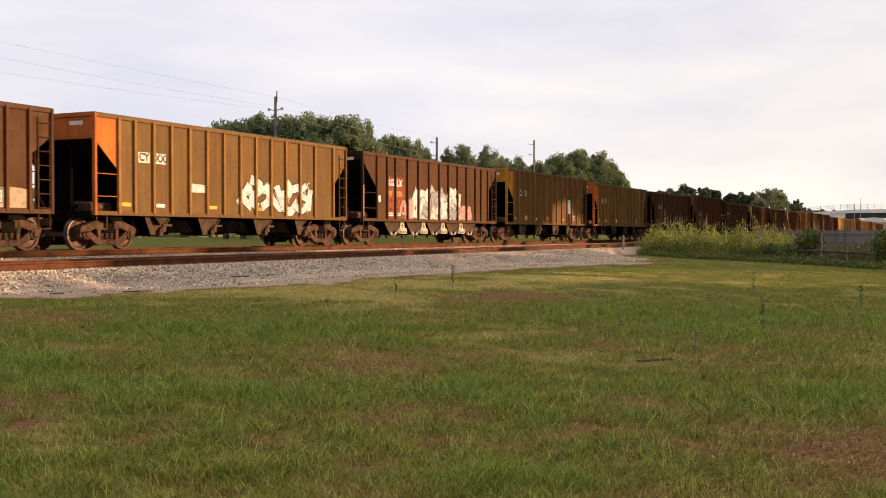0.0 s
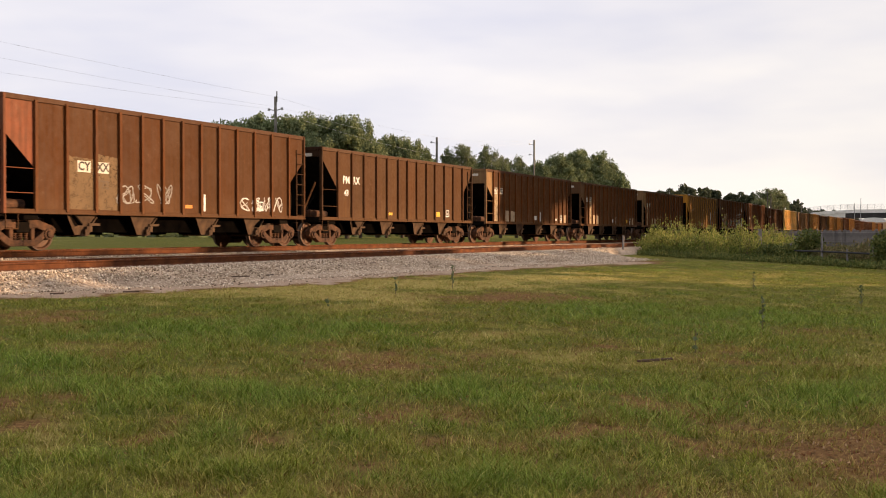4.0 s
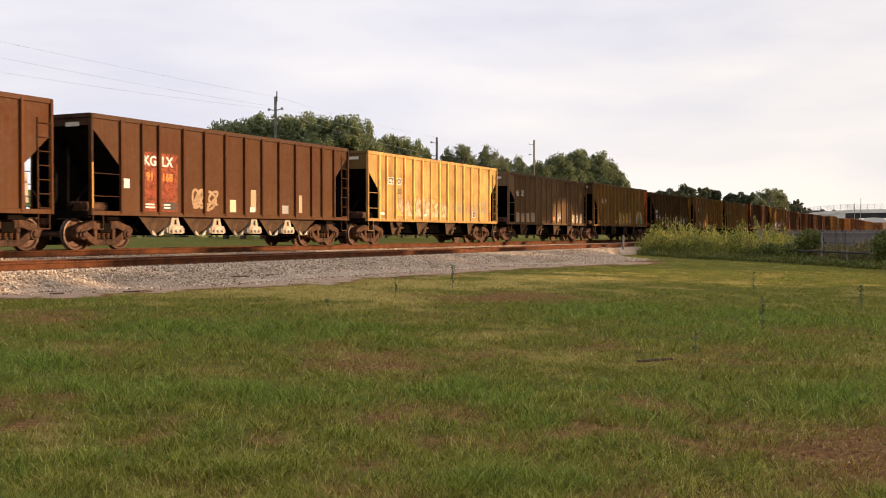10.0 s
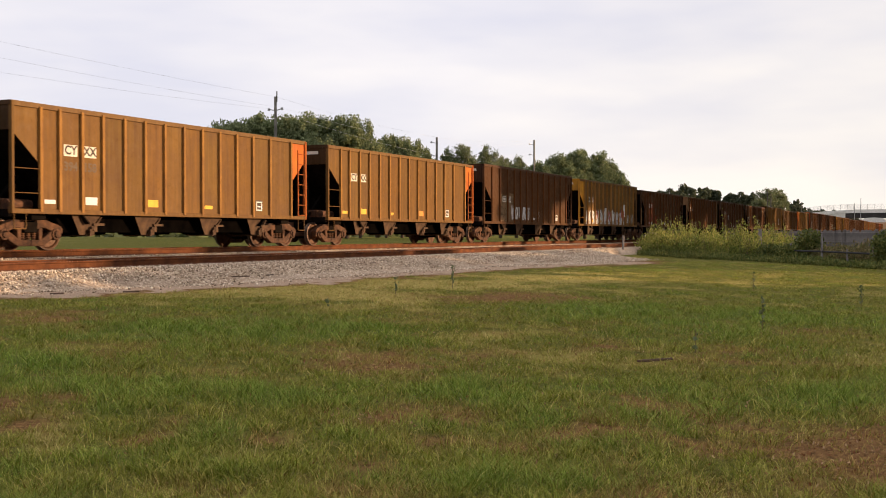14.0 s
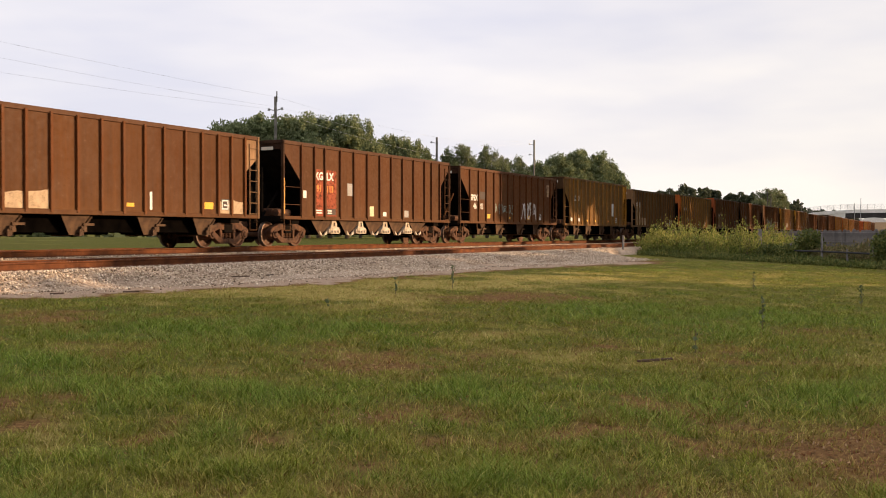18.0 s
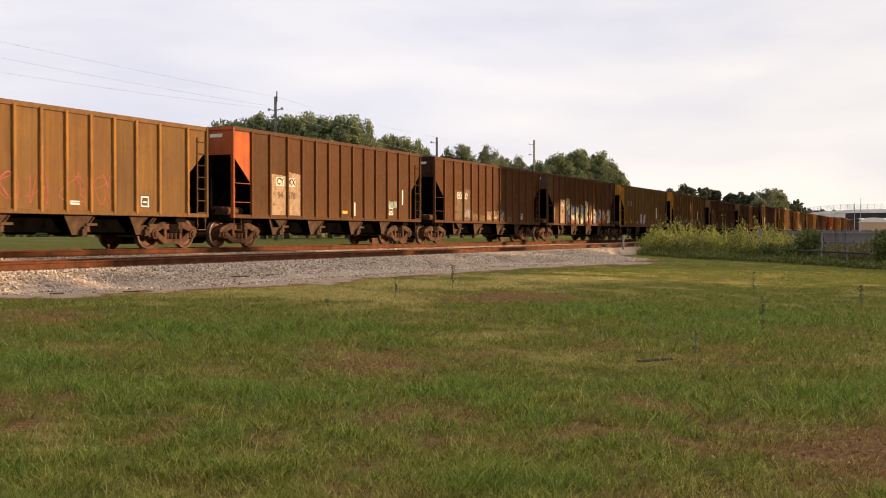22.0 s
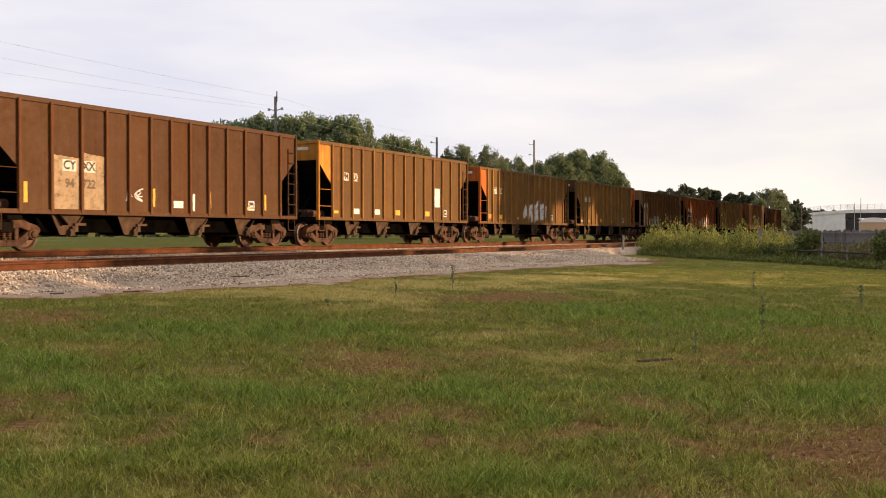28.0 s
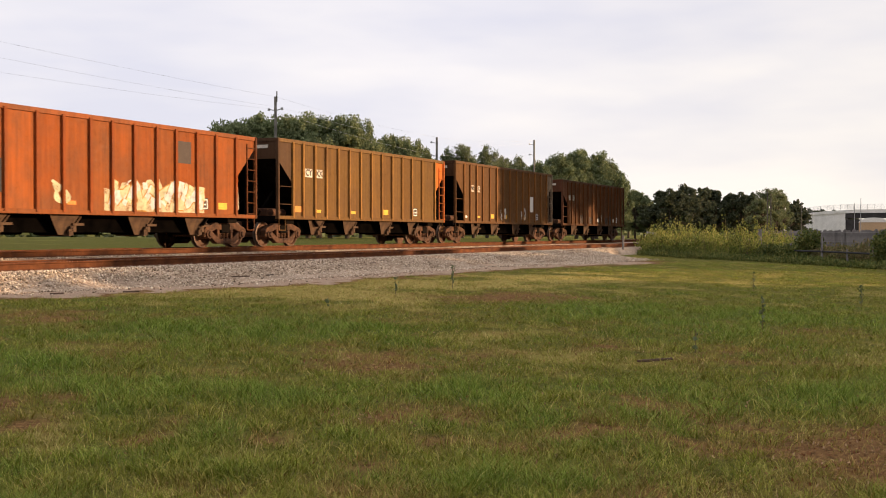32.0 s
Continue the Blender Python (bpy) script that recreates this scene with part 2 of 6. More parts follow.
# ---- building helpers ----
class Shape:
    """Collects solid pieces into one mesh."""

    def __init__(self):
        self.v, self.f, self.m = [], [], []

    def add(self, verts, faces, slot=0):
        n = len(self.v)
        self.v += [tuple(p) for p in verts]
        self.f += [tuple(i + n for i in q) for q in faces]
        self.m += [slot] * len(faces)
        return self

    def box(self, x0, x1, y0, y1, z0, z1, slot=0):
        v = [(x, y, z) for x in (x0, x1) for y in (y0, y1) for z in (z0, z1)]
        return self.add(v, [(0, 1, 3, 2), (4, 6, 7, 5), (0, 4, 5, 1), (2, 3, 7, 6), (0, 2, 6, 4), (1, 5, 7, 3)], slot)

    def prism(self, outline, y0, y1, slot=0):
        """An outline of (x, z), counter-clockwise, pushed out from y0 to y1."""
        n = len(outline)
        v = [(x, y0, z) for x, z in outline] + [(x, y1, z) for x, z in outline]
        f = [tuple(range(n)), tuple(range(2 * n - 1, n - 1, -1))] + [(i, i + n, (i + 1) % n + n, (i + 1) % n) for i in range(n)]
        return self.add(v, f, slot)

    def bar(self, a, b, r, sides=6, r1=None, slot=0):
        a, b = Vector(a), Vector(b)
        q = (b - a).to_track_quat("Z", "Y").to_matrix()
        r1 = r if r1 is None else r1
        v = []
        for p, rad in ((a, r), (b, r1)):
            v += [p + q @ Vector((rad * math.cos(k * math.tau / sides), rad * math.sin(k * math.tau / sides), 0)) for k in range(sides)]
        f = [(k, (k + 1) % sides, sides + (k + 1) % sides, sides + k) for k in range(sides)]
        f += [tuple(range(sides - 1, -1, -1)), tuple(range(sides, 2 * sides))]
        return self.add(v, f, slot)

    def lathe(self, profile, sides, slot=None):
        """A profile of (y, radius, slot) turned about the y axis."""
        n = len(profile)
        v = [(r * math.cos(k * math.tau / sides), y, r * math.sin(k * math.tau / sides)) for y, r, _ in profile for k in range(sides)]
        for i in range(n - 1):
            self.add([], [])
        base = len(self.v)
        self.v += v
        for i in range(n - 1):
            for k in range(sides):
                self.f.append((base + i * sides + k, base + i * sides + (k + 1) % sides, base + (i + 1) * sides + (k + 1) % sides, base + (i + 1) * sides + k))
                self.m.append(profile[i][2])
        return self

    def mesh(self, name, *mats, bevel=0.0, smooth=False):
        me = bpy.data.meshes.new(name)
        me.from_pydata(self.v, [], self.f)
        for mt in mats:
            me.materials.append(mt)
        me.polygons.foreach_set("material_index", self.m)
        if bevel:
            bm = bmesh.new()
            bm.from_mesh(me)
            bmesh.ops.bevel(bm, geom=list(bm.edges), offset=bevel, segments=1, affect="EDGES", clamp_overlap=True)
            bm.to_mesh(me)
            bm.free()
        if smooth:
            me.polygons.foreach_set("use_smooth", [True] * len(me.polygons))
        me.update()
        return me


def part(name, me, parent, x=0, y=0, z=0, label="", colour=None, rz=0):
    ob = new(name, me)
    ob.parent = parent
    ob.location = (x, y, z)
    if rz:
        ob.rotation_euler = (0, 0, radians(rz))
    if colour:
        ob.color = (*colour, 1)
    if label:
        ob["label"] = label
    return ob


def thing(name, x, y, z, label, category, group="", kind="", rz=0):
    ob = new(name)
    ob.location = (x, y, z)
    ob.rotation_euler = (0, 0, radians(rz))
    ob.empty_display_size = 0.5
    return tagged(ob, label, category, group, kind)


def smooth01(a, b, t):
    t = min(max((t - a) / (b - a), 0), 1)
    return t * t * (3 - 2 * t)


def ray_point(px, depth_y):
    """The place along the lane at depth_y across the tracks that lies towards the heading px (in the 1568-wide field)."""
    a = HEAD - math.atan((px - 784) / 1865)
    return depth_y / math.tan(a)


def view_place(px, depth):
    """The ground place at that heading and depth along the view."""
    k = (px - 784) / 1865
    return depth * (math.cos(HEAD) + k * math.sin(HEAD)), depth * (math.sin(HEAD) - k * math.cos(HEAD))


# ---- ground and tracks ----
RAIL_FAR, RAIL_NEAR = 1.03, 0.86          # heights of the two tracks' rail heads
Y_FAR, Y_NEAR = 23.57, 19.37              # centre lines


def lawn_height(x, y):
    z = 0.3 * smooth01(0, 15, y) + 0.05 * noise.noise((x * 0.12, y * 0.12, 0)) * smooth01(-4, 6, math.hypot(x, y))
    z += 0.6 * smooth01(29, 62, y) * (1 - smooth01(130, 230, x))
    return z + 0.02 * noise.noise((x * 0.6, y * 0.6, 3)) - 0.25 * smooth01(34, 75, x) * (1 - smooth01(12, 22, y))


BARE = ((20.7, 7.9, 1.3, 0.45), (18.8, 8.4, 1.0, 0.35), (11.6, 12.2, 1.2, 0.35), (7.75, 0.5, 0.5, 0.6), (6.9, 0.35, 0.4, 0.5), (13.1, 2.4, 0.7, 0.35), (7.1, 4.05, 0.3, 0.35), (10.0, 5.4, 0.55, 0.3), (8.8, 2.3, 0.35, 0.3))


BARE += tuple((*view_place(px, d), r, 0.36) for px, d, r in ((60, 7.6, 0.22), (330, 7.9, 0.2), (480, 7.4, 0.16), (560, 8.3, 0.2), (130, 8.7, 0.25), (250, 7.2, 0.2), (820, 8.4, 0.22), (1000, 7.6, 0.18), (1330, 8.2, 0.3), (410, 10.5, 0.3)))


def wear(x, y):
    """0: green, 1: bare and dry."""
    far = smooth01(12, 24, math.hypot(x, y))
    w = 0.24 * noise.noise((x * 0.33, y * 0.33, 11)) + 0.34 * noise.noise((x * 1.1, y * 1.1, 4)) + 0.34 * noise.noise((x * 2.9, y * 2.9, 8))
    w = 0.3 - 0.08 * far + w * (1 - 0.5 * far)
    if y > 26:
        return 0.12
    for bx, by, r, k in BARE:
        d = math.hypot(x - bx, y - by) / r
        if d < 2.5:
            w += k * math.exp(-d * d)
    return min(max(min(w, 0.74), bare_strip(x, y), 0.0), 1.0)


def bare_strip(x, y):
    """The trodden dirt between the stones and the grass."""
    gap = toe(x) - y + 0.9 * noise.noise((x * 0.9, y * 0.9, 31)) + 0.8 * noise.noise((x * 2.7, y * 2.7, 5))
    return (1 - smooth01(1.5, 2.9, gap)) * (1 - smooth01(46, 54, x))


STRAW = [(*view_place(px, d), r) for px, d, r in ((250, 21.5, 1.2), (400, 22, 1.6), (520, 23.5, 1.8), (620, 21.5, 1.8), (560, 27, 2.0), (700, 26, 2.4), (830, 26, 2.4), (960, 30, 2.4))]
# lime patches; the first five put the sunlit strip's brightness into the colour
SUNNY_LIME = [(*view_place(px, d), r) for px, d, r in ((1080, 34, 1.7), (1200, 33, 1.7), (1320, 31, 1.7), (1440, 29, 1.7), (1550, 27, 1.7), (720, 19, 1.8), (820, 17, 1.6), (920, 15, 1.4),
                                                 (1020, 12.5, 0.9), (640, 11.4, 0.7), (160, 12.2, 0.8), (840, 12.5, 1.0))]
LUSH = [(*view_place(px, d), r) for px, d, r in ((260, 14, 1.7), (400, 15, 1.9), (520, 14.5, 1.6), (1100, 19, 2.2), (1230, 17, 2.2), (1360, 18, 2.2), (60, 10.4, 0.9),
                                                 (230, 9.3, 0.9), (480, 9.0, 0.7), (1180, 8.6, 0.7), (1230, 9.8, 0.8), (860, 9.2, 0.6), (1000, 8.3, 0.5), (700, 8.6, 0.5), (1420, 9.4, 0.6), (380, 7.4, 0.35), (950, 7.3, 0.35))]


def tone(x, y):
    """How the lawn's colour leans: 0 deep green, 0.5 plain, 1 pale straw."""
    v = 0.5 + 0.36 * noise.noise((x * 0.8, y * 0.8, 21)) + 0.3 * noise.noise((x * 2.3, y * 2.3, 17))
    for spots, k in ((STRAW, 0.5), (SUNNY_LIME, 0.12), (LUSH, -0.4)):
        near = 0.0
        for bx, by, r in spots:
            d = (x - bx) ** 2 + (y - by) ** 2
            if d < 6 * r * r:
                near = max(near, math.exp(-d / (r * r)))
        v += k * near
    return min(max(v, 0.0), 1.0)


def toe(x):
    """Where the ballast shoulder ends on the lawn's side."""
    return 17.35 - 1.6 * smooth01(12, 26, x) - 1.9 * smooth01(26, 48, x) + 5.5 * smooth01(50, 62, x) + 0.35 * noise.noise((x * 0.35, 7, 0)) + 0.3 * noise.noise((x * 1.3, 3, 0))


def build_ground():
    xs = np.unique(np.concatenate([np.arange(-30, 100, 1.0), np.arange(2, 34, 0.25), np.arange(100, 240, 8), [-1800, -600, -200, -80, 300, 450, 700, 1200, 2200]]))
    ys = np.unique(np.concatenate([np.arange(-14, 40, 1.0), np.arange(-1, 17, 0.25), np.arange(40, 120, 10), [-1800, -500, -150, -60, -30, 160, 300, 600, 1200, 2200]]))
    v = [(x, y, lawn_height(x, y)) for y in ys for x in xs]
    n = len(xs)
    f = [(j * n + i, j * n + i + 1, (j + 1) * n + i + 1, (j + 1) * n + i) for j in range(len(ys) - 1) for i in range(n - 1)]
    me = Shape().add(v, f).mesh("ground", GROUND, smooth=True)
    worn = me.attributes.new("wear", "FLOAT", "POINT")
    worn.data.foreach_set("value", [max(wear(x, y) * (1 - 0.8 * smooth01(22, 36, x)), bare_strip(x, y) * (y < toe(x) + 1)) for x, y, _ in v])
    lean = me.attributes.new("tone", "FLOAT", "POINT")
    lean.data.foreach_set("value", [tone(x, y) for x, y, _ in v])
    tagged(new("ground", me), "patchy green lawn with dry brown spots", "ground", kind="structure")


def bed_height(x, y):
    """The ballast's surface across the tracks."""
    t = toe(x)
    if y < 17.9:
        return 0.2 + 0.46 * smooth01(t - 0.6, 17.9, y)
    if y < 21.3:
        return 0.66 + 0.18 * smooth01(20.6, 21.6, y)
    if y < 24.9:
        return 0.66 + 0.18 * smooth01(20.6, 21.6, y)
    return 0.84 - 0.7 * smooth01(24.9, 27.5, y)


def build_bed():
    xs = [-760, -400, -200, -100, -60] + list(np.arange(-30, 110, 1.0)) + [120, 140, 170, 220, 300, 450, 700, 1100]
    ys = [12.6, 13.4, 14.2, 15, 15.8, 16.4, 17.0, 17.5, 17.9, 18.6, 19.4, 20.2, 20.8, 21.4, 22, 23, 24, 24.9, 25.5, 26.3, 27.5]
    v = []
    for y in ys:
        for x in xs:
            z = bed_height(x, y)
            if y < 17.9:
                edge = toe(x)
                z = lawn_height(x, y) - 0.06 if y < edge - 0.3 else max(z, lawn_height(x, y) + 0.012)
            v.append((x, y, z + 0.012 * noise.noise((x * 2, y * 2, 5))))
    n = len(xs)
    f = [(j * n + i, j * n + i + 1, (j + 1) * n + i + 1, (j + 1) * n + i) for j in range(len(ys) - 1) for i in range(n - 1)]
    me = Shape().add(v, f).mesh("ballast_bed", BALLAST, smooth=True)
    return tagged(new("ballast_bed", me), "grey crushed stone ballast under two railway tracks", "ballast", kind="structure")


def scatter_mesh(name, mat, base_v, base_f, places, sizes, turns, squash=None):
    """Many small copies of one little shape, joined in one mesh. places (n, 3), sizes (n, 3), turns (n,)."""
    n, k = len(places), len(base_v)
    c, s = np.cos(turns), np.sin(turns)
    p = base_v[None, :, :] * sizes[:, None, :]
    x = p[:, :, 0] * c[:, None] - p[:, :, 1] * s[:, None]
    y = p[:, :, 0] * s[:, None] + p[:, :, 1] * c[:, None]
    co = np.stack([x, y, p[:, :, 2]], axis=2) + places[:, None, :]
    m = base_f.shape[1]
    idx = (base_f[None, :, :] + (np.arange(n) * k)[:, None, None]).reshape(-1)
    me = bpy.data.meshes.new(name)
    me.vertices.add(n * k)
    me.vertices.foreach_set("co", co.reshape(-1).astype(np.float32))
    me.loops.add(len(idx))
    me.loops.foreach_set("vertex_index", idx.astype(np.int32))
    me.polygons.add(len(idx) // m)
    me.polygons.foreach_set("loop_start", np.arange(0, len(idx), m, dtype=np.int32))
    me.materials.append(mat)
    me.update(calc_edges=True)
    me.validate()
    return me


def build_stones():
    rng = np.random.default_rng(4)
    base = np.array([(1, 0, 0), (-0.9, 0.2, 0), (0.1, 1, 0.1), (0, -1, -0.1), (0.1, 0.1, 0.9), (-0.1, 0, -0.8)], dtype=float)
    faces = np.array([(0, 2, 4), (2, 1, 4), (1, 3, 4), (3, 0, 4), (2, 0, 5), (1, 2, 5), (3, 1, 5), (0, 3, 5)])
    pts = []
    while len(pts) < 32000:
        x = 6 + 70 * rng.random() ** 1.6
        y = 13.0 + 5.6 * rng.random()
        e = toe(x)
        if y < e - 0.4 and rng.random() > 0.4 * math.exp(-(e - y) / 0.8) - 0.04:
            continue
        z = max(bed_height(x, y), lawn_height(x, y))
        pts.append((x, y, z + 0.008))
    for _ in range(9000):
        x = 6 + 60 * rng.random() ** 1.5
        y = 20.2 + 2.2 * rng.random()
        pts.append((x, y, bed_height(x, y) + 0.008))
    pts = np.array(pts)
    s = rng.uniform(0.015, 0.036, (len(pts), 1)) * rng.uniform(0.7, 1.3, (len(pts), 3))
    me = scatter_mesh("ballast_stones", STONE, base, faces, pts, s, rng.uniform(0, 6.28, len(pts)))
    tagged(new("ballast_stones", me), "loose pale grey and pink crushed stones beside the rails", "stones", kind="stuff")


def build_tracks():
    prof = [(-0.075, 0), (0.075, 0), (0.075, 0.012), (0.012, 0.035), (0.012, 0.135), (0.036, 0.15), (0.036, 0.178), (0.028, 0.185),
            (-0.028, 0.185), (-0.036, 0.178), (-0.036, 0.15), (-0.012, 0.135), (-0.012, 0.035), (-0.075, 0.012)]
    n = len(prof)
    for yc, zt, what in ((Y_FAR, RAIL_FAR, "far"), (Y_NEAR, RAIL_NEAR, "near")):
        for side in (-1, 1):
            sh = Shape()
            xs = [-760, -60, 0, 30, 60, 100, 200, 1100]
            v = [(x, y, z) for x in xs for y, z in prof]
            f = [(a * n + i, a * n + (i + 1) % n, (a + 1) * n + (i + 1) % n, (a + 1) * n + i) for a in range(len(xs) - 1) for i in range(n)]
            sh.add(v, f)
            for q in range(len(sh.f)):
                if q % n in (7,):
                    sh.m[q] = 1
            ob = new("rail", sh.mesh("rail", RAIL_RUST, RAIL_TOP))
            ob.location = (0, yc + side * 0.7525, zt - 0.185)
            tagged(ob, "rusty steel rail on wooden ties", "rail", "rails", "structure")
        tie = Shape().box(-0.115, 0.115, -1.3, 1.3, -0.17, 0).mesh("tie", TIE, bevel=0.008)
        plate = Shape().box(-0.1, 0.1, -0.17, 0.17, 0, 0.018)
        for dx in (-0.06, 0.06):
            for dy in (-0.1, 0.1):
                plate.box(dx - 0.012, dx + 0.012, dy - 0.012, dy + 0.012, 0.016, 0.05)
        plate = plate.mesh("tie_plates", RAIL_RUST)
        for k in range(110):
            x = 4 + k * 0.55
            t = new("railway_tie", tie)
            t.location = (x, yc, zt - 0.203)
            t.rotation_euler = (0, 0, radians(random.uniform(-0.7, 0.7)))
            tagged(t, "dark weathered wooden railway tie in ballast", "railway tie", "ties under the rails")
            for side in (-1, 1):
                part("tie_plate", plate, t, 0, side * 0.7525)


build_ground()
BED = build_bed()
build_tracks()
build_stones()


# ---- hopper cars ----
HALF_W, SILL = 1.56, 1.0       # half the width; height of the side sill over the rail head
# the kinds: length over the end posts, height, and the ribs' distances from the front corner
KINDS = {
    "oxide": (14.13, 3.9, (1.22, 2.12, 2.86, 4.0, 5.06, 6.14, 7.22, 8.23, 9.27, 10.33, 11.43, 12.16, 13.03)),
    "tall": (14.0, 4.12, (1.08, 2.17, 3.27, 4.24, 5.17, 6.1, 7.02, 7.93, 8.86, 9.83, 10.84, 11.87, 12.94)),
    "plated": (13.86, 4.07, (1.04, 1.78, 2.57, 3.37, 4.3, 5.2, 6.13, 7.1, 8.07, 9.03, 9.99, 10.93, 11.9, 12.9)),
    "plain": (14.17, 3.84, (1.22, 2.31, 3.29, 4.34, 5.27, 6.28, 7.14, 8.06, 9.04, 9.93, 10.95, 11.93, 13.0)),
    "tan": (13.83, 3.95, (0.98, 1.65, 2.47, 3.28, 4.16, 5.03, 5.92, 6.82, 7.72, 8.63, 9.55, 10.48, 11.5, 12.82)),
    "brown": (13.65, 3.87, (1.0, 1.76, 2.53, 3.3, 4.17, 5.13, 6.05, 6.94, 7.84, 8.71, 9.72, 10.54, 11.38, 12.09, 12.84)),
}


def drop(d, top=3.83):
    """How far under the top the slope sheet lies, d metres in from the end."""
    if top == 3.9:
        return 0.32 + 0.95 * d
    if top == 3.84:
        return 0.36 + 1.0 * d
    return (0.94 if top > 4.1 else 0.74) + (0.75 if top == 3.87 else 0.9) * d


def make_car_meshes(LENGTH, TOP, ribs):
    """The meshes that all the hopper cars of a kind share."""
    FRONT, END_BAY, END_REAR = -LENGTH / 2, ribs[0], LENGTH - ribs[-1]
    g = {}
    for k, (a, b) in enumerate(zip(ribs, ribs[1:])):
        g["panel", k] = Shape().box(0.0, b - a, -0.008, 0.008, SILL + 0.1, TOP - 0.1).mesh("side_panel", PAINT)
    g["rib"] = Shape().prism([(-0.05, -0.02), (-0.045, -0.1), (0.045, -0.1), (0.05, -0.02)][::-1], SILL + 0.06, TOP - 0.09)
    for i, (x, a, b) in enumerate(g["rib"].v):
        g["rib"].v[i] = (x, b, a)
    g["rib"] = g["rib"].mesh("rib", PAINT)
    for e, key in ((END_REAR, "corner_rear"), (END_BAY, "corner")):
        tri = [(0, TOP - drop(0, TOP)), (e, TOP - drop(e, TOP)), (e, TOP - 0.1), (0, TOP - 0.1)]
        g[key] = Shape().prism(tri, -0.008, 0.008).mesh("corner_panel", PAINT)
    g["chord"] = Shape().box(FRONT, -FRONT, -0.05, 0.07, TOP - 0.14, TOP).mesh("top_chord", PAINT, bevel=0.012)
    g["sill"] = Shape().box(FRONT, -FRONT, -0.06, 0.09, SILL, SILL + 0.13).mesh("side_sill", PAINT, bevel=0.012)
    g["post"] = Shape().box(-0.045, 0.045, -0.07, 0.05, SILL, TOP - 0.02).mesh("corner_post", PAINT, bevel=0.01)
    far = Shape().box(FRONT + e, -FRONT - e, -0.008, 0.008, SILL + 0.1, TOP - 0.1)
    for k in range(13):
        x = FRONT + e + k * (LENGTH - 2 * e) / 12
        far.box(x - 0.06, x + 0.06, 0.008, 0.1, SILL + 0.1, TOP - 0.1)
    for s in (-1, 1):
        t = [(s * (FRONT + x) if s == 1 else -(FRONT + x), z) for x, z in tri]
        far.prism(t if s == 1 else t[::-1], -0.008, 0.008)
    g["far_side"] = far.mesh("far_side", PAINT)
    g["end_band"] = Shape().box(-0.01, 0.02, -HALF_W, HALF_W, TOP - drop(0, TOP) - 0.02, TOP - 0.02).box(-0.05, 0.05, -HALF_W - 0.02, HALF_W + 0.02, TOP - 0.12, TOP).mesh("end_sheet", PAINT, bevel=0.006)
    # slope sheet: falls inwards from the end
    sl = [(0.0, TOP - drop(0.0, TOP)), (2.75, TOP - drop(2.75, TOP)), (2.75, TOP - drop(2.75, TOP) + 0.05), (0.0, TOP - drop(0.0, TOP) + 0.05)]
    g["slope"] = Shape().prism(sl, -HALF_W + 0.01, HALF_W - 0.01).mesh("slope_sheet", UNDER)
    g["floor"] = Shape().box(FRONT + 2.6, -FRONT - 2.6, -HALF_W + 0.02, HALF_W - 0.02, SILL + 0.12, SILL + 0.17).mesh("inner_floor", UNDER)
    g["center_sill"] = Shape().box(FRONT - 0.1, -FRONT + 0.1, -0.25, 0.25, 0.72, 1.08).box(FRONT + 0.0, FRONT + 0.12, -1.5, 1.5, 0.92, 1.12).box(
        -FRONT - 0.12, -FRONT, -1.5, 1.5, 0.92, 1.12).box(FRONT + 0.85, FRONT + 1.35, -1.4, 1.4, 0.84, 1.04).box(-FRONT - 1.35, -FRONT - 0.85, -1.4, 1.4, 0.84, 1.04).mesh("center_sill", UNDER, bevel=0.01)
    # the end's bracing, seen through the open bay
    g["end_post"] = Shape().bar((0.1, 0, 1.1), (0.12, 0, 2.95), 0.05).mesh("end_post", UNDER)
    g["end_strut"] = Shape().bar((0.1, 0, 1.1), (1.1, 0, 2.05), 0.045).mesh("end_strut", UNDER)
    g["brake_valve"] = Shape().box(0.3, 0.9, -0.9, -0.4, 1.1, 1.42).mesh("brake_valve", DUST, bevel=0.05)
    g["air_tank"] = Shape().bar((0.2, -1.1, 1.25), (1.0, -1.1, 1.25), 0.14, 12).mesh("air_tank", DUST)
    g["end_brace"] = Shape().bar((0.12, -0.55, 1.15), (0.3, -1.1, 2.5), 0.04, 4).mesh("end_brace", PAINT)
    g["brake_cylinder"] = Shape().bar((0.55, 1.15, 1.3), (0.55, 1.15, 2.1), 0.13, 10, 0.1).bar((0.75, 0.8, 1.3), (0.75, 0.8, 1.9), 0.12, 10).mesh("brake_cylinder", PALE)
    g["brake_lever"] = Shape().bar((0.06, 0.3, 1.0), (0.06, 0.75, 1.75), 0.03).mesh("brake_lever", DUST)
    # a dark plate added to stand in for the shade of the open bay
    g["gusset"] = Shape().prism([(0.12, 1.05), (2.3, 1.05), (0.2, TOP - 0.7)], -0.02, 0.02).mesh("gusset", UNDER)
    
    # one chute: two sloping sides that close downwards, a flange and a gate
    ch = Shape()
    w0, w1, z0, z1 = (0.86, 0.07, SILL, 0.42) if TOP == 3.9 else (0.56, 0.13, SILL, 0.44)
    y0, y1 = -1.42, -0.3
    v = [(-w0, y0 - 0.02, z0), (w0, y0 - 0.02, z0), (w0, y1, z0), (-w0, y1, z0), (-w1, y0 + 0.12, z1), (w1, y0 + 0.12, z1), (w1, y1 - 0.1, z1), (-w1, y1 - 0.1, z1)]
    ch.add(v, [(0, 1, 5, 4)])
    # the chute's sides and back carry their shade as black
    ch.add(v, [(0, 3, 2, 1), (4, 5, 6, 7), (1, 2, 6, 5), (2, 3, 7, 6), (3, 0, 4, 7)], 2)
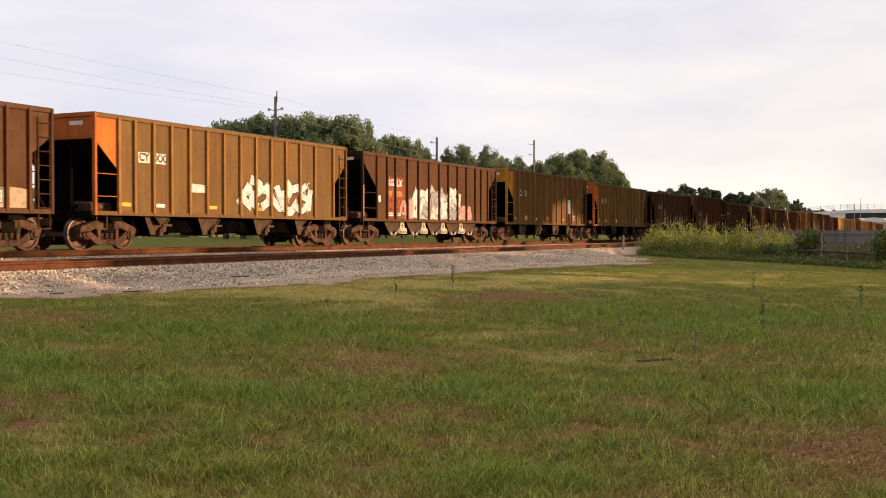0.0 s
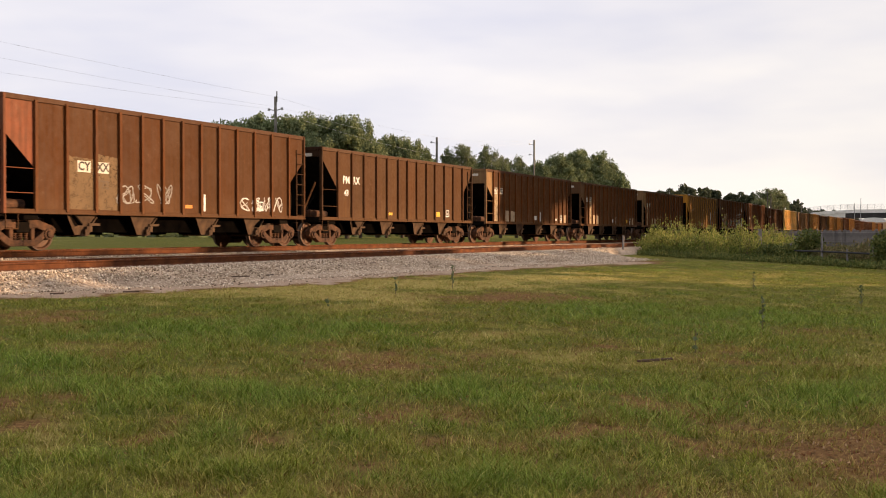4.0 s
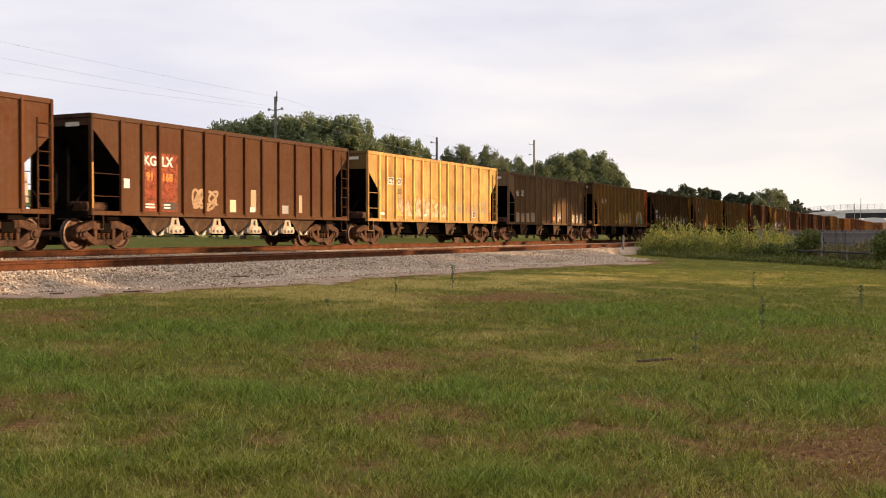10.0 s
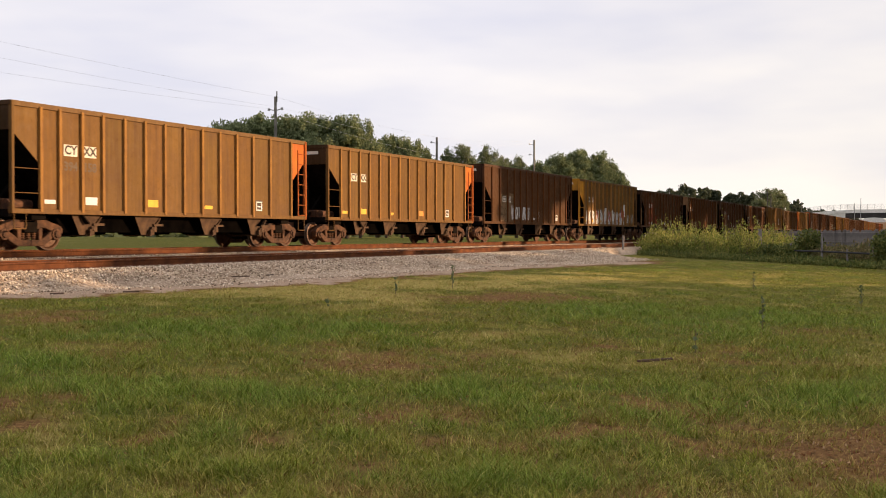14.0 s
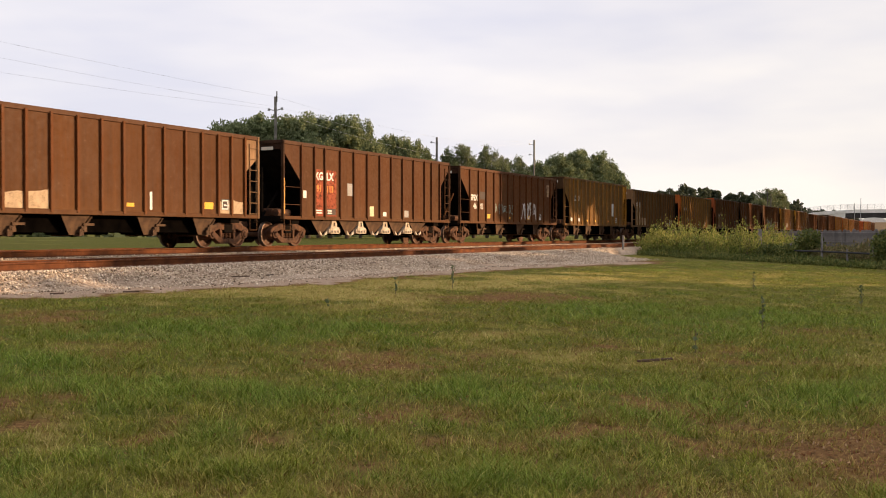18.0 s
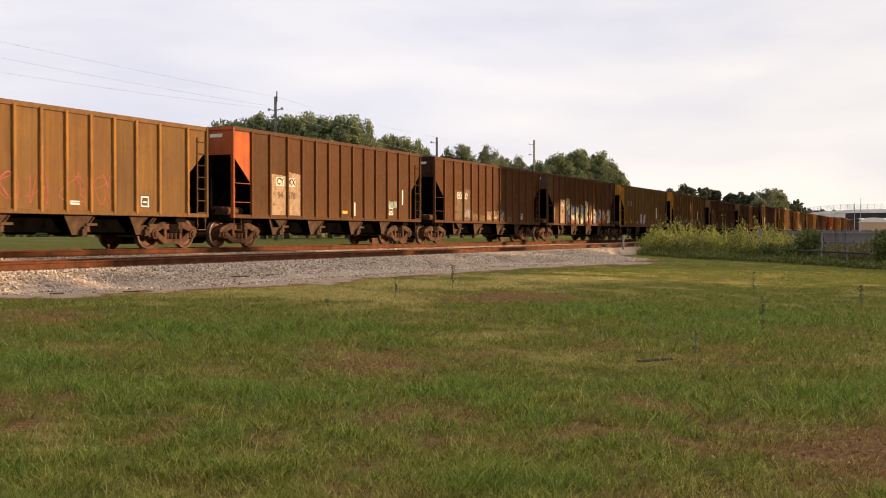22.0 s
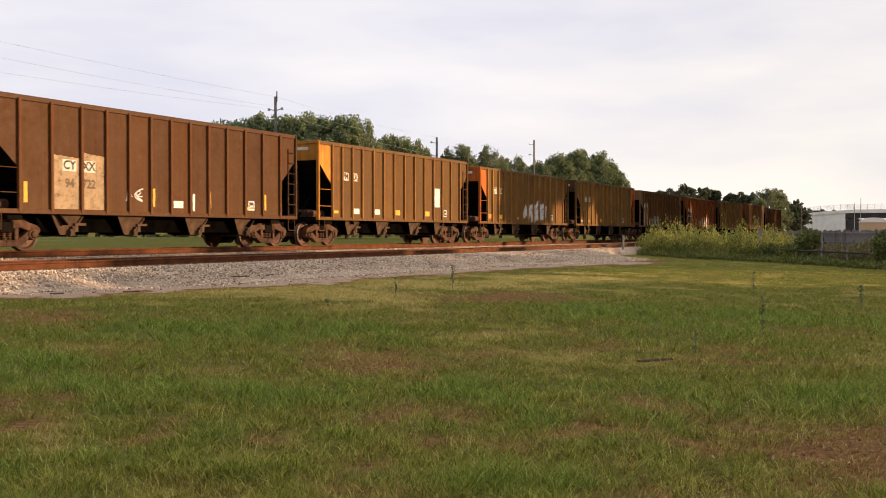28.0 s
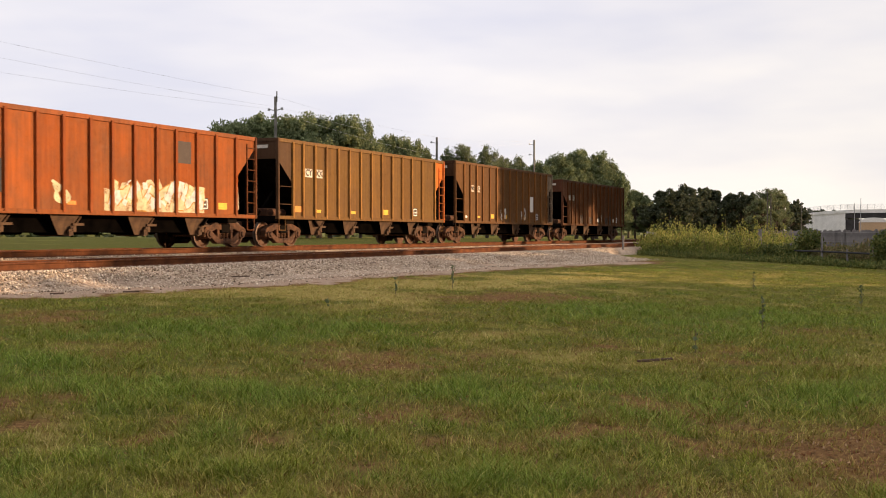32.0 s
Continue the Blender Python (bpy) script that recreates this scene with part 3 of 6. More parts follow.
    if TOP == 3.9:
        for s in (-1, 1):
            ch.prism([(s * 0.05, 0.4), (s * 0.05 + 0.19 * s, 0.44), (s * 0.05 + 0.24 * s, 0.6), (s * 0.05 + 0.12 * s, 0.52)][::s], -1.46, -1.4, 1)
    g["chute"] = ch.mesh("discharge_chute", CHUTE, PALE, SHADE_BLACK)
    gt = Shape().box(0.1, 0.34, -1.3, -0.35, 0.4, 0.47).bar((0.22, -1.42, 0.5), (0.22, -0.3, 0.5), 0.035).box(0.14, 0.3, -1.44, -1.38, 0.42, 0.6)
    gt.bar((0.25, -1.4, 0.55), (0.62, -1.4, 0.95), 0.03)
    # the gate's lit ledge and latch beside the chute
    gt.box(0.3, 0.72, -1.43, -1.2, 0.7, 0.77).box(0.2, 0.4, -1.45, -1.3, 0.52, 0.68).bar((0.3, -1.47, 0.6), (0.3, -1.4, 0.6), 0.06, 8)
    # a black block added between the chutes, where there is only deep shade
    g["hopper_sheet"] = Shape().prism([(-5.0, 1.02), (-4.7, 0.5), (4.7, 0.5), (5.0, 1.02)], -1.1, 1.1).mesh("hopper_sheet", SHADE_BLACK, bevel=0.02)
    g["gate"] = gt.mesh("chute_gate", CHUTE)
    # door gear: a wide housing under a tapered bracket with a slotted eye, and a flap on either side
    dg = Shape().box(-0.34, 0.34, -1.5, -1.3, 0.47, 0.72).prism([(-0.24, 0.71), (0.24, 0.71), (0.16, 0.99), (-0.16, 0.99)], -1.46, -1.32)
    for x in (-0.22, 0.0, 0.22):
        dg.bar((x, -1.56, 0.56), (x, -1.46, 0.56), 0.055, 8)
    dg.box(-0.42, -0.36, -1.48, -1.32, 0.5, 0.66).box(0.36, 0.42, -1.48, -1.32, 0.5, 0.66)
    # the eye is a dark box: the hole's shade is put into its colour
    dg.box(-0.05, 0.05, -1.475, -1.45, 0.76, 0.92, 1)
    g["door_gear"] = dg.mesh("door_gear", PALE, UNDER, bevel=0.01)
    g["ladder"] = Shape()
    for x in (-0.21, 0.21):
        g["ladder"].box(x - 0.018, x + 0.018, -0.02, 0.02, 0, 2.5)
    for k in range(7):
        g["ladder"].bar((-0.21, -0.02, 0.08 + k * 0.38), (0.21, -0.02, 0.08 + k * 0.38), 0.016)
    g["ladder"] = g["ladder"].mesh("ladder", PAINT)
    g["grab"] = Shape()
    for z in (1.55, 2.2):
        g["grab"].bar((0.04, 0, z), (END_BAY - 0.08, 0, z), 0.016)
    g["grab"] = g["grab"].mesh("grab_iron", PAINT)
    g["step"] = Shape().bar((-0.2, 0, 0), (-0.2, 0, -0.42), 0.016).bar((0.2, 0, 0), (0.2, 0, -0.42), 0.016).bar((-0.2, 0, -0.42), (0.2, 0, -0.42), 0.018).mesh("stirrup_step", PAINT)
    cp = Shape().box(-0.66, 0.0, -0.09, 0.09, 0.72, 0.92).box(-0.8, -0.5, -0.16, 0.13, 0.68, 0.97).bar((-0.3, -0.16, 0.7), (-0.6, -0.22, 0.36), 0.025)
    g["coupler"] = cp.mesh("coupler", DUST, bevel=0.02)
    # trucks
    sf = Shape()
    for s in (-1, 1):
        def mir(o):
            return o if s == 1 else [(-x, z) for x, z in reversed(o)]
        sf.prism(mir([(0.0, 0.64), (0.5, 0.63), (0.72, 0.55), (1.0, 0.52), (1.13, 0.46), (1.15, 0.6), (1.06, 0.69), (0.82, 0.76), (0.55, 0.85), (0.0, 0.85)]), -0.12, 0.1)
        sf.prism(mir([(0.0, 0.13), (0.44, 0.13), (0.7, 0.28), (0.8, 0.4), (0.8, 0.58), (0.62, 0.47), (0.36, 0.3), (0.0, 0.3)]), -0.12, 0.1)
        sf.prism(mir([(0.3, 0.26), (0.42, 0.26), (0.44, 0.7), (0.3, 0.7)]), -0.1, 0.1)
        sf.prism(mir([(1.0, 0.36), (1.12, 0.36), (1.14, 0.6), (1.0, 0.58)]), -0.09, 0.09)
    sf.box(-0.36, 0.36, -0.12, 0.12, 0.6, 0.72).box(-0.4, 0.4, -0.11, 0.11, 0.14, 0.22)
    g["side_frame"] = sf.mesh("side_frame", DUST, bevel=0.014)
    g["bolster"] = Shape().box(-0.24, 0.24, -1.12, 1.12, 0.5, 0.82).box(-0.09, 0.09, -1.0, 1.0, 0.28, 0.42).mesh("truck_bolster", UNDER, bevel=0.02)
    sp = Shape().lathe([(0.2, 0.0, 0)] + [(0.2 + k * 0.03, 0.075 if k % 2 else 0.052, 0) for k in range(14)] + [(0.62, 0.0, 0)], 9)
    sp.v = [(x, z, y) for x, y, z in sp.v]
    g["spring"] = sp.mesh("coil_spring", DUST)
    bc = Shape()
    bc.lathe([(-0.2, 0.0, 0), (-0.2, 0.09, 0), (-0.16, 0.1, 0), (-0.15, 0.155, 0), (0.12, 0.17, 0), (0.12, 0.0, 0)], 14)
    g["bearing"] = bc.mesh("bearing_cap", DUST)
    ws = Shape()
    for s in (-1, 1):
        prof = [(0.80, 0.0, 0), (0.80, 0.12, 0), (0.79, 0.14, 0), (0.75, 0.17, 0), (0.765, 0.36, 0), (0.815, 0.395, 0), (0.815, 0.43, 1), (0.812, 0.452, 1), (0.80, 0.456, 1),
                (0.72, 0.462, 1), (0.705, 0.485, 1), (0.69, 0.485, 0), (0.685, 0.4, 0), (0.70, 0.36, 0), (0.68, 0.17, 0), (0.6, 0.12, 0), (0.6, 0.0, 0)]
        ws.lathe([(s * y, r, m) for y, r, m in prof], 36)
        ws.lathe([(s * 0.8, 0.085, 0), (s * 0.95, 0.085, 0), (s * 0.95, 0.0, 0)], 12)
        for k in range(5):
            a = k * math.tau / 5
            ws.bar((0.27 * math.cos(a), s * 0.765, 0.27 * math.sin(a)), (0.27 * math.cos(a), s * 0.775, 0.27 * math.sin(a)), 0.02, 6)
    ws.lathe([(-0.62, 0.09, 0), (0.62, 0.09, 0)], 12)
    g["wheelset"] = ws.mesh("wheelset", WHEEL, TREAD, smooth=False)
    return g


CARS_MESH = {kind: make_car_meshes(*dims) for kind, dims in KINDS.items()}
INK = {
    "white": mat_plain("white_paint", (0.74, 0.72, 0.68)), "black": mat_plain("black_paint", (0.03, 0.03, 0.03)),
    "yellow": mat_plain("yellow_paint", (0.75, 0.42, 0.05)), "orange": mat_plain("orange_paint", (0.72, 0.25, 0.05)),
    "red": mat_plain("red_paint", (0.52, 0.09, 0.06)), "pink": mat_plain("pink_paint", (0.72, 0.36, 0.3)),
    "teal": mat_plain("teal_paint", (0.2, 0.42, 0.4)), "green": mat_plain("green_paint", (0.12, 0.3, 0.14)),
    "blue": mat_plain("blue_paint", (0.15, 0.22, 0.42)), "cream": mat_plain("cream_paint", (0.68, 0.6, 0.38)),
    "grey": mat_plain("grey_paint", (0.34, 0.32, 0.3)), "tan": mat_plain("tan_primer", (0.5, 0.34, 0.2)),
    "rust": mat_plain("red_oxide_patch", (0.4, 0.11, 0.045)), "dark": mat_plain("dark_patch", (0.07, 0.05, 0.04)),
    "cream_white": mat_plain("aged_white_paint", (0.66, 0.6, 0.5)), "brownish": mat_plain("brown_stencil", (0.13, 0.085, 0.05)),
    "darkgold": mat_plain("dull_gold_paint", (0.5, 0.26, 0.06)),
}


SPRAY = {k: mat_spray("spray_" + k, tuple(q * 0.85 for q in c), 0.45) for k, c in (
    ("white", (0.74, 0.72, 0.68)), ("black", (0.03, 0.03, 0.03)), ("yellow", (0.75, 0.42, 0.05)), ("orange", (0.72, 0.25, 0.05)), ("red", (0.46, 0.12, 0.08)),
    ("pink", (0.72, 0.36, 0.3)), ("teal", (0.36, 0.46, 0.4)), ("green", (0.12, 0.3, 0.14)), ("blue", (0.24, 0.29, 0.4)), ("cream", (0.68, 0.62, 0.38)),
    ("grey", (0.4, 0.37, 0.34)), ("tan", (0.5, 0.34, 0.2)), ("darkgold", (0.5, 0.26, 0.06)))}
HAZE = {k: mat_spray("overspray_" + k, c, 0.0) for k, c in (
    ("white", (0.5, 0.46, 0.42)), ("pink", (0.6, 0.25, 0.2)), ("tan", (0.4, 0.26, 0.13)), ("cream", (0.6, 0.48, 0.3)), ("teal", (0.2, 0.3, 0.28)), ("red", (0.4, 0.1, 0.06)))}
PRIMER = {k: mat_spray("primer_" + k, c, 0.45) for k, c in (("faint", (0.17, 0.105, 0.052)), ("teal", (0.3, 0.33, 0.26)), ("dull", (0.38, 0.265, 0.155)), ("tan", (0.47, 0.345, 0.22)), ("white", (0.6, 0.56, 0.5)), ("grey", (0.3, 0.28, 0.26)), ("dark", (0.07, 0.05, 0.04)))}
OXIDE = mat_spray("red_oxide_panel", (0.28, 0.065, 0.028), 0.15)


def flat_mesh(name, polys, mat, detail=(), out=0.0):
    """Flat painted shapes on a car's side: outlines of (x, z) in the plane y = 0, and details that lie further out."""
    sh, seen = Shape(), {}
    for group, y in ((polys, 0.0), (detail, -out)):
        for p in group:
            face = []
            for x, z in p:
                key = (round(x, 5), y, round(z, 5))
                if key not in seen:
                    seen[key] = len(sh.v)
                    sh.v.append((x, y, z))
                face.append(seen[key])
            if len(set(face)) > 2:
                sh.f.append(tuple(dict.fromkeys(face)))
                sh.m.append(0)
    return sh.mesh(name, mat)


LETTER_MESH = {}


def letters(text, size, mat_name):
    key = (text, size, mat_name)
    if key not in LETTER_MESH:
        cu = bpy.data.curves.new("letters", "FONT")
        cu.body, cu.size, cu.align_x, cu.align_y = text, size, "CENTER", "CENTER"
        cu.offset = 0.011
        cu.resolution_u = 3
        ob = new("letters", cu)
        me = bpy.data.meshes.new_from_object(ob)
        bpy.data.objects.remove(ob)
        bpy.data.curves.remove(cu)
        me.transform(Matrix.Rotation(radians(90), 4, "X"))
        me.materials.clear()
        me.materials.append(INK[mat_name])
        LETTER_MESH[key] = me
    return LETTER_MESH[key]


def stroke(points, width, tip=0.6):
    """A brush stroke: quads along a smooth line; its ends are tip times as wide as the rest."""
    polys = []
    pts = [Vector(p) for p in points]
    line = []
    for i in range(len(pts) - 1):
        p0, p1, p2, p3 = pts[max(i - 1, 0)], pts[i], pts[i + 1], pts[min(i + 2, len(pts) - 1)]
        for k in range(5):
            t = k / 5
            line.append(0.5 * ((2 * p1) + (p2 - p0) * t + (2 * p0 - 5 * p1 + 4 * p2 - p3) * t * t + (3 * p1 - p0 - 3 * p2 + p3) * t ** 3))
    line.append(pts[-1])
    edge = []
    for i, p in enumerate(line):
        d = line[min(i + 1, len(line) - 1)] - line[max(i - 1, 0)]
        d = d.normalized() if d.length > 1e-5 else Vector((1, 0))
        n = Vector((-d.y, d.x)) * width / 2 * (tip if i in (0, len(line) - 1) else 1)
        edge.append((tuple(p - n), tuple(p + n)))
    for (a, b), (c, e) in zip(edge, edge[1:]):
        polys.append([a, c, e, b])
    return polys


# made-up signs in a unit cell, each a few strokes; none of them is a letter
SIGNS = (
    (((0.1, 0.05), (0.28, 0.95), (0.42, 0.4)), ((0.36, 0.15), (0.9, 0.85), (0.7, 0.05)), ((0.05, 0.55), (0.95, 0.62))),
    (((0.9, 0.7), (0.55, 1.0), (0.2, 0.6), (0.75, 0.35), (0.4, 0.0)), ((0.1, 0.1), (0.2, 0.9)), ((0.55, 0.2), (1.0, 0.1))),
    (((0.15, 0.9), (0.5, 0.55), (0.2, 0.08)), ((0.5, 0.55), (0.95, 0.9), (0.8, 0.2)), ((0.05, 0.3), (0.6, 0.25))),
    (((0.05, 0.2), (0.45, 0.9), (0.6, 0.1), (0.98, 0.75)), ((0.2, 0.95), (0.85, 0.98)), ((0.3, 0.3), (0.25, 0.0))),
    (((0.6, 1.0), (0.1, 0.75), (0.45, 0.4), (0.12, 0.05)), ((0.5, 0.05), (0.92, 0.45), (0.6, 0.72)), ((0.75, 0.9), (0.98, 0.1))),
)


def piece_sign(rng, x, z, w, h, width, grow=0.0):
    """One thick, slanted sign of overlapping bars that fills its cell."""
    lean, polys = rng.uniform(-0.12, 0.18), []
    flip_u, flip_v, sign = rng.random() < 0.5, rng.random() < 0.5, rng.choice(SIGNS)
    for line in sign:
        pts = []
        for u, v in line:
            u, v = (1 - u if flip_u else u) + rng.uniform(-0.1, 0.1), (1 - v if flip_v else v) + rng.uniform(-0.08, 0.08)
            pts.append((x + w * (u + lean * (v - 0.5)), z + h * (0.06 + 0.88 * v)))
        polys += stroke(pts, width * rng.uniform(0.85, 1.15) + grow, 1.15)
    return polys


def two_tone(name, polys, mat, second, level):
    """Painted shapes whose lower part carries a second colour."""
    me = flat_mesh(name, polys, mat)
    me.materials.append(second)
    for p in me.polygons:
        if p.center.z < level + 0.12 * math.sin(p.center.x * 7.0):
            p.material_index = 1
    return me


def blob_letter(rng, x, z, w, h, width):
    """One looping scribble in a single sweep of the can; it is no letter."""
    p, q = rng.choice(((1, 2), (2, 3), (3, 2), (1, 3), (3, 4), (2, 1)))
    a, b, long = rng.uniform(0, 6.28), rng.uniform(0, 6.28), rng.uniform(3.6, 6.0)
    n = 8 + 3 * max(p, q)
    pts = []
    for k in range(n + 1):
        t = long * k / n
        pts.append((x + w * (0.5 + 0.34 * math.sin(p * t + a) + 0.22 * (k / n - 0.5)), z + h * (0.5 + 0.44 * math.sin(q * t + b))))
    back = [(x + w * rng.uniform(0.1, 0.9), z + h * rng.uniform(0.1, 0.9)) for _ in range(5)]
    return stroke(pts, width * 0.75) + stroke(back, width * 0.55)


def ribs_of(car):
    """The ribs' places from the car's middle."""
    return [car["front"] + r for r in KINDS[car["build"]][2]]


def graffiti(car, seed, x0, x1, z0, z1, fill, outline=None, haze=None, count=None, width=0.2, label=""):
    """Spray paint between x0 and x1 metres from the car's front corner, z0 and z1 above the rail."""
    rng = random.Random(seed)
    y = -HALF_W - 0.013
    n = count or max(2, round((x1 - x0) / ((z1 - z0) * 0.8)))
    w = (x1 - x0) / n
    clouds = []
    for k in range(n):
        zz, hh = z0 + rng.uniform(0, 0.1) * (z1 - z0), (z1 - z0) * rng.uniform(0.8, 1.0)
        st = rng.getstate()
        col = fill[k % len(fill)]
        cell = (car["front"] + x0 + k * w, zz, w * (1.2 if outline else 1.05), hh)
        fat = min(w * 0.34, hh * 0.25)
        step = y - 0.0016 * k
        second = SPRAY[fill[(k + 1) % len(fill)]]
        if outline:
            sign = two_tone("graffiti", piece_sign(rng, *cell, fat), SPRAY[col], second, zz + hh * rng.uniform(0.2, 0.5))
        else:
            sign = flat_mesh("graffiti", blob_letter(rng, *cell, width), SPRAY[col])
        ob = part("graffiti", sign, car, 0, step, 0, label or col + (" spray-painted sign in thick bars" if outline else " spray-painted scribble"))
        if outline:
            rng.setstate(st)
            rim = piece_sign(rng, *cell, fat, 0.075)
            part("outline", flat_mesh("outline", rim, SPRAY[outline]), ob, 0, 0.0009, 0)
            for q in range(2):
                u, v = cell[0] + cell[2] * rng.uniform(0.2, 0.8), zz + hh * rng.uniform(0.3, 0.85)
                glint = stroke([(u, v), (u + rng.uniform(-0.1, 0.1), v + hh * 0.12), (u + rng.uniform(0.0, 0.16), v + hh * 0.2)], 0.04)
                part("shine", flat_mesh("shine", glint, SPRAY["white"]), ob, 0, -0.0006 - 0.0002 * q, 0)
    if haze:
        lo, hi = car["front"] + max(x0 - 0.15, 1.25), car["front"] + min(x1 + 0.15, -2 * car["front"] - 1.25)
        m = n * 5
        top = [(lo + (hi - lo) * k / m, z0 + (z1 - z0) * rng.uniform(0.55, 1.12) * math.sin(math.pi * min(max(k / m, 0.06), 0.94)) ** 0.3) for k in range(m, -1, -1)]
        clouds.append([(lo, max(z0 - 0.05, SILL + 0.14)), (hi, max(z0 - 0.05, SILL + 0.14))] + top)
        part("graffiti", flat_mesh("graffiti", clouds, HAZE[haze]), car, 0, y + 0.003, 0, haze + " overspray")


def arch(car, x, z, rings):
    """Half rings of spray paint, one within the other, that stand on the sill."""
    for k, (r, col, width) in enumerate(rings):
        pts = [(car["front"] + x + r * math.cos(math.pi * i / 8), z + 0.1 + r * math.sin(math.pi * i / 8)) for i in range(9)]
        part("graffiti", flat_mesh("graffiti", stroke(pts, width), SPRAY[col]), car, 0, -HALF_W - 0.014 - 0.002 * k, 0, col + " spray-painted arch")


def patch(car, x0, x1, z0, z1, col, name="painted_patch", dy=0.011):
    ob = part(name, flat_mesh(name, [[(car["front"] + x0, z0), (car["front"] + x1, z0), (car["front"] + x1, z1), (car["front"] + x0, z1)]], OXIDE if col == "rust" else INK[col]), car, 0, -HALF_W - dy, 0)
    return ob


TAN, TAN2, BROWN, RED_BROWN, GREY_BROWN = (0.2, 0.118, 0.044), (0.178, 0.102, 0.04), (0.09, 0.04, 0.016), (0.104, 0.045, 0.02), (0.09, 0.05, 0.022)
GOLD, ORANGE, YELLOW, OLIVE, ORANGE_BODY, DARK = (0.7, 0.48, 0.22), (0.72, 0.19, 0.035), (0.68, 0.33, 0.04), (0.085, 0.048, 0.02), (0.34, 0.1, 0.026), (0.08, 0.038, 0.02)


def hopper_car(label, kind, body, front=None, rear=None):
    """A hopper car with its origin on the rail heads under its middle. It runs towards -X."""
    g = CARS_MESH[kind]
    length, top, ribs = KINDS[kind]
    FRONT = -length / 2
    car = thing("hopper_car", 0, Y_FAR, RAIL_FAR, label, "hopper car", "train of hopper cars")
    warmth = (0.81, 0.655, 0.4) if kind in ("brown", "tall") else (0.8, 0.7, 0.5)
    body = tuple(q * f for q, f in zip(body, warmth))
    front, rear = (tuple(q * f for q, f in zip(c, (0.82, 0.75, 0.65))) if c else body for c in (front, rear))
    car["build"], car["front"] = kind, FRONT
    rng = random.Random(label)
    # ribs wear the body paint: caught sun and edge shade are put into this tint
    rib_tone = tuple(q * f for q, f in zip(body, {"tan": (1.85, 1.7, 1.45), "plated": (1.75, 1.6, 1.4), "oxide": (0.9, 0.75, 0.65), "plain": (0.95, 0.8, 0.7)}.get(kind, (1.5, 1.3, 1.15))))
    for k, r in enumerate(ribs):
        tone, warm = rng.uniform(0.86, 1.1), rng.uniform(-0.06, 0.06)
        if kind == "brown" and 2 < k < 8:
            tone *= 1.22
        if k < len(ribs) - 1:
            part("side_panel", g["panel", k], car, FRONT + r, -HALF_W, 0, colour=(body[0] * tone * (1 + warm), body[1] * tone, body[2] * tone * (1 - warm)))
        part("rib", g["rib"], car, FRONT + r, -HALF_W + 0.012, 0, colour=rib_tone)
    part("corner_panel", g["corner"], car, FRONT, -HALF_W, 0, colour=front)
    part("corner_panel", g["corner_rear"], car, -FRONT, -HALF_W, 0, colour=rear, rz=180)
    part("far_side", g["far_side"], car, 0, HALF_W, 0, colour=body)
    for y in (-HALF_W, HALF_W):
        part("top_chord", g["chord"], car, 0, y if y < 0 else y - 0.02, 0, colour=tuple(q * (0.95 if kind != "oxide" else 0.7) + 0.012 for q in body))
        part("side_sill", g["sill"], car, 0, y if y < 0 else y - 0.03, 0, colour=tuple(q * 0.85 for q in body))
    for x, col in ((FRONT + 0.04, front), (-FRONT - 0.04, rear)):
        for y in (-HALF_W - 0.004, HALF_W + 0.02):
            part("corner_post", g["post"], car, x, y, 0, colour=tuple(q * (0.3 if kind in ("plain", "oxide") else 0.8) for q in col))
    # front ends face away from the sun: that shade is put into their colour
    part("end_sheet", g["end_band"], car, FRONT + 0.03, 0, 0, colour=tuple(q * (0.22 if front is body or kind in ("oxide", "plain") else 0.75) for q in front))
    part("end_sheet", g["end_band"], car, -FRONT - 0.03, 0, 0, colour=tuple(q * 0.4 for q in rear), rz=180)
    part("end_stencil", letters_bar(), car, FRONT + 0.012, -0.9, top - 0.3, "small white stencilled mark")
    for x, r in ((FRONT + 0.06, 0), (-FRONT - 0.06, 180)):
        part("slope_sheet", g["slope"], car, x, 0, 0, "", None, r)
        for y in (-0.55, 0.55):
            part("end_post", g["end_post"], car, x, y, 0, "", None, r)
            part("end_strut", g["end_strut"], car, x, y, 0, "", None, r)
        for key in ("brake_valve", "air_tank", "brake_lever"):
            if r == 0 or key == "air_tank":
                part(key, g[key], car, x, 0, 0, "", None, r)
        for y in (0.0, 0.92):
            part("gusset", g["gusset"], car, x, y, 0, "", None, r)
    if kind == "plain":
        part("end_brace", g["end_brace"], car, FRONT + 0.06, 0, 0, colour=front)
    if rng.random() < 0.4:
        part("brake_cylinder", g["brake_cylinder"], car, -FRONT - 0.06, 0, 0, "pale dusty brake cylinders", None, 180)
    part("inner_floor", g["floor"], car)
    part("center_sill", g["center_sill"], car)
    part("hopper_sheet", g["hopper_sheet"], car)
    places = [-4.1, -2.05, 0.0, 2.05, 4.0] if kind == "oxide" else [-4.12, -1.6, 1.42, 4.0]
    for x in places:
        part("discharge_chute", g["chute"], car, x)
        part("discharge_chute", g["chute"], car, x, rz=180)
    for x in ([-3.3, -1.2, 0.88, 2.95] if kind == "oxide" else places):
        part("door_gear" if kind == "oxide" else "chute_gate", g["door_gear" if kind == "oxide" else "gate"], car, x)
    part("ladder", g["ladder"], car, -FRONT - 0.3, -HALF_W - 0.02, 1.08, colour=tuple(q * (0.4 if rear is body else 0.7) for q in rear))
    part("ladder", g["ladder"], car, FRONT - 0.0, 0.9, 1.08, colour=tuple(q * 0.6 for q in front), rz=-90)
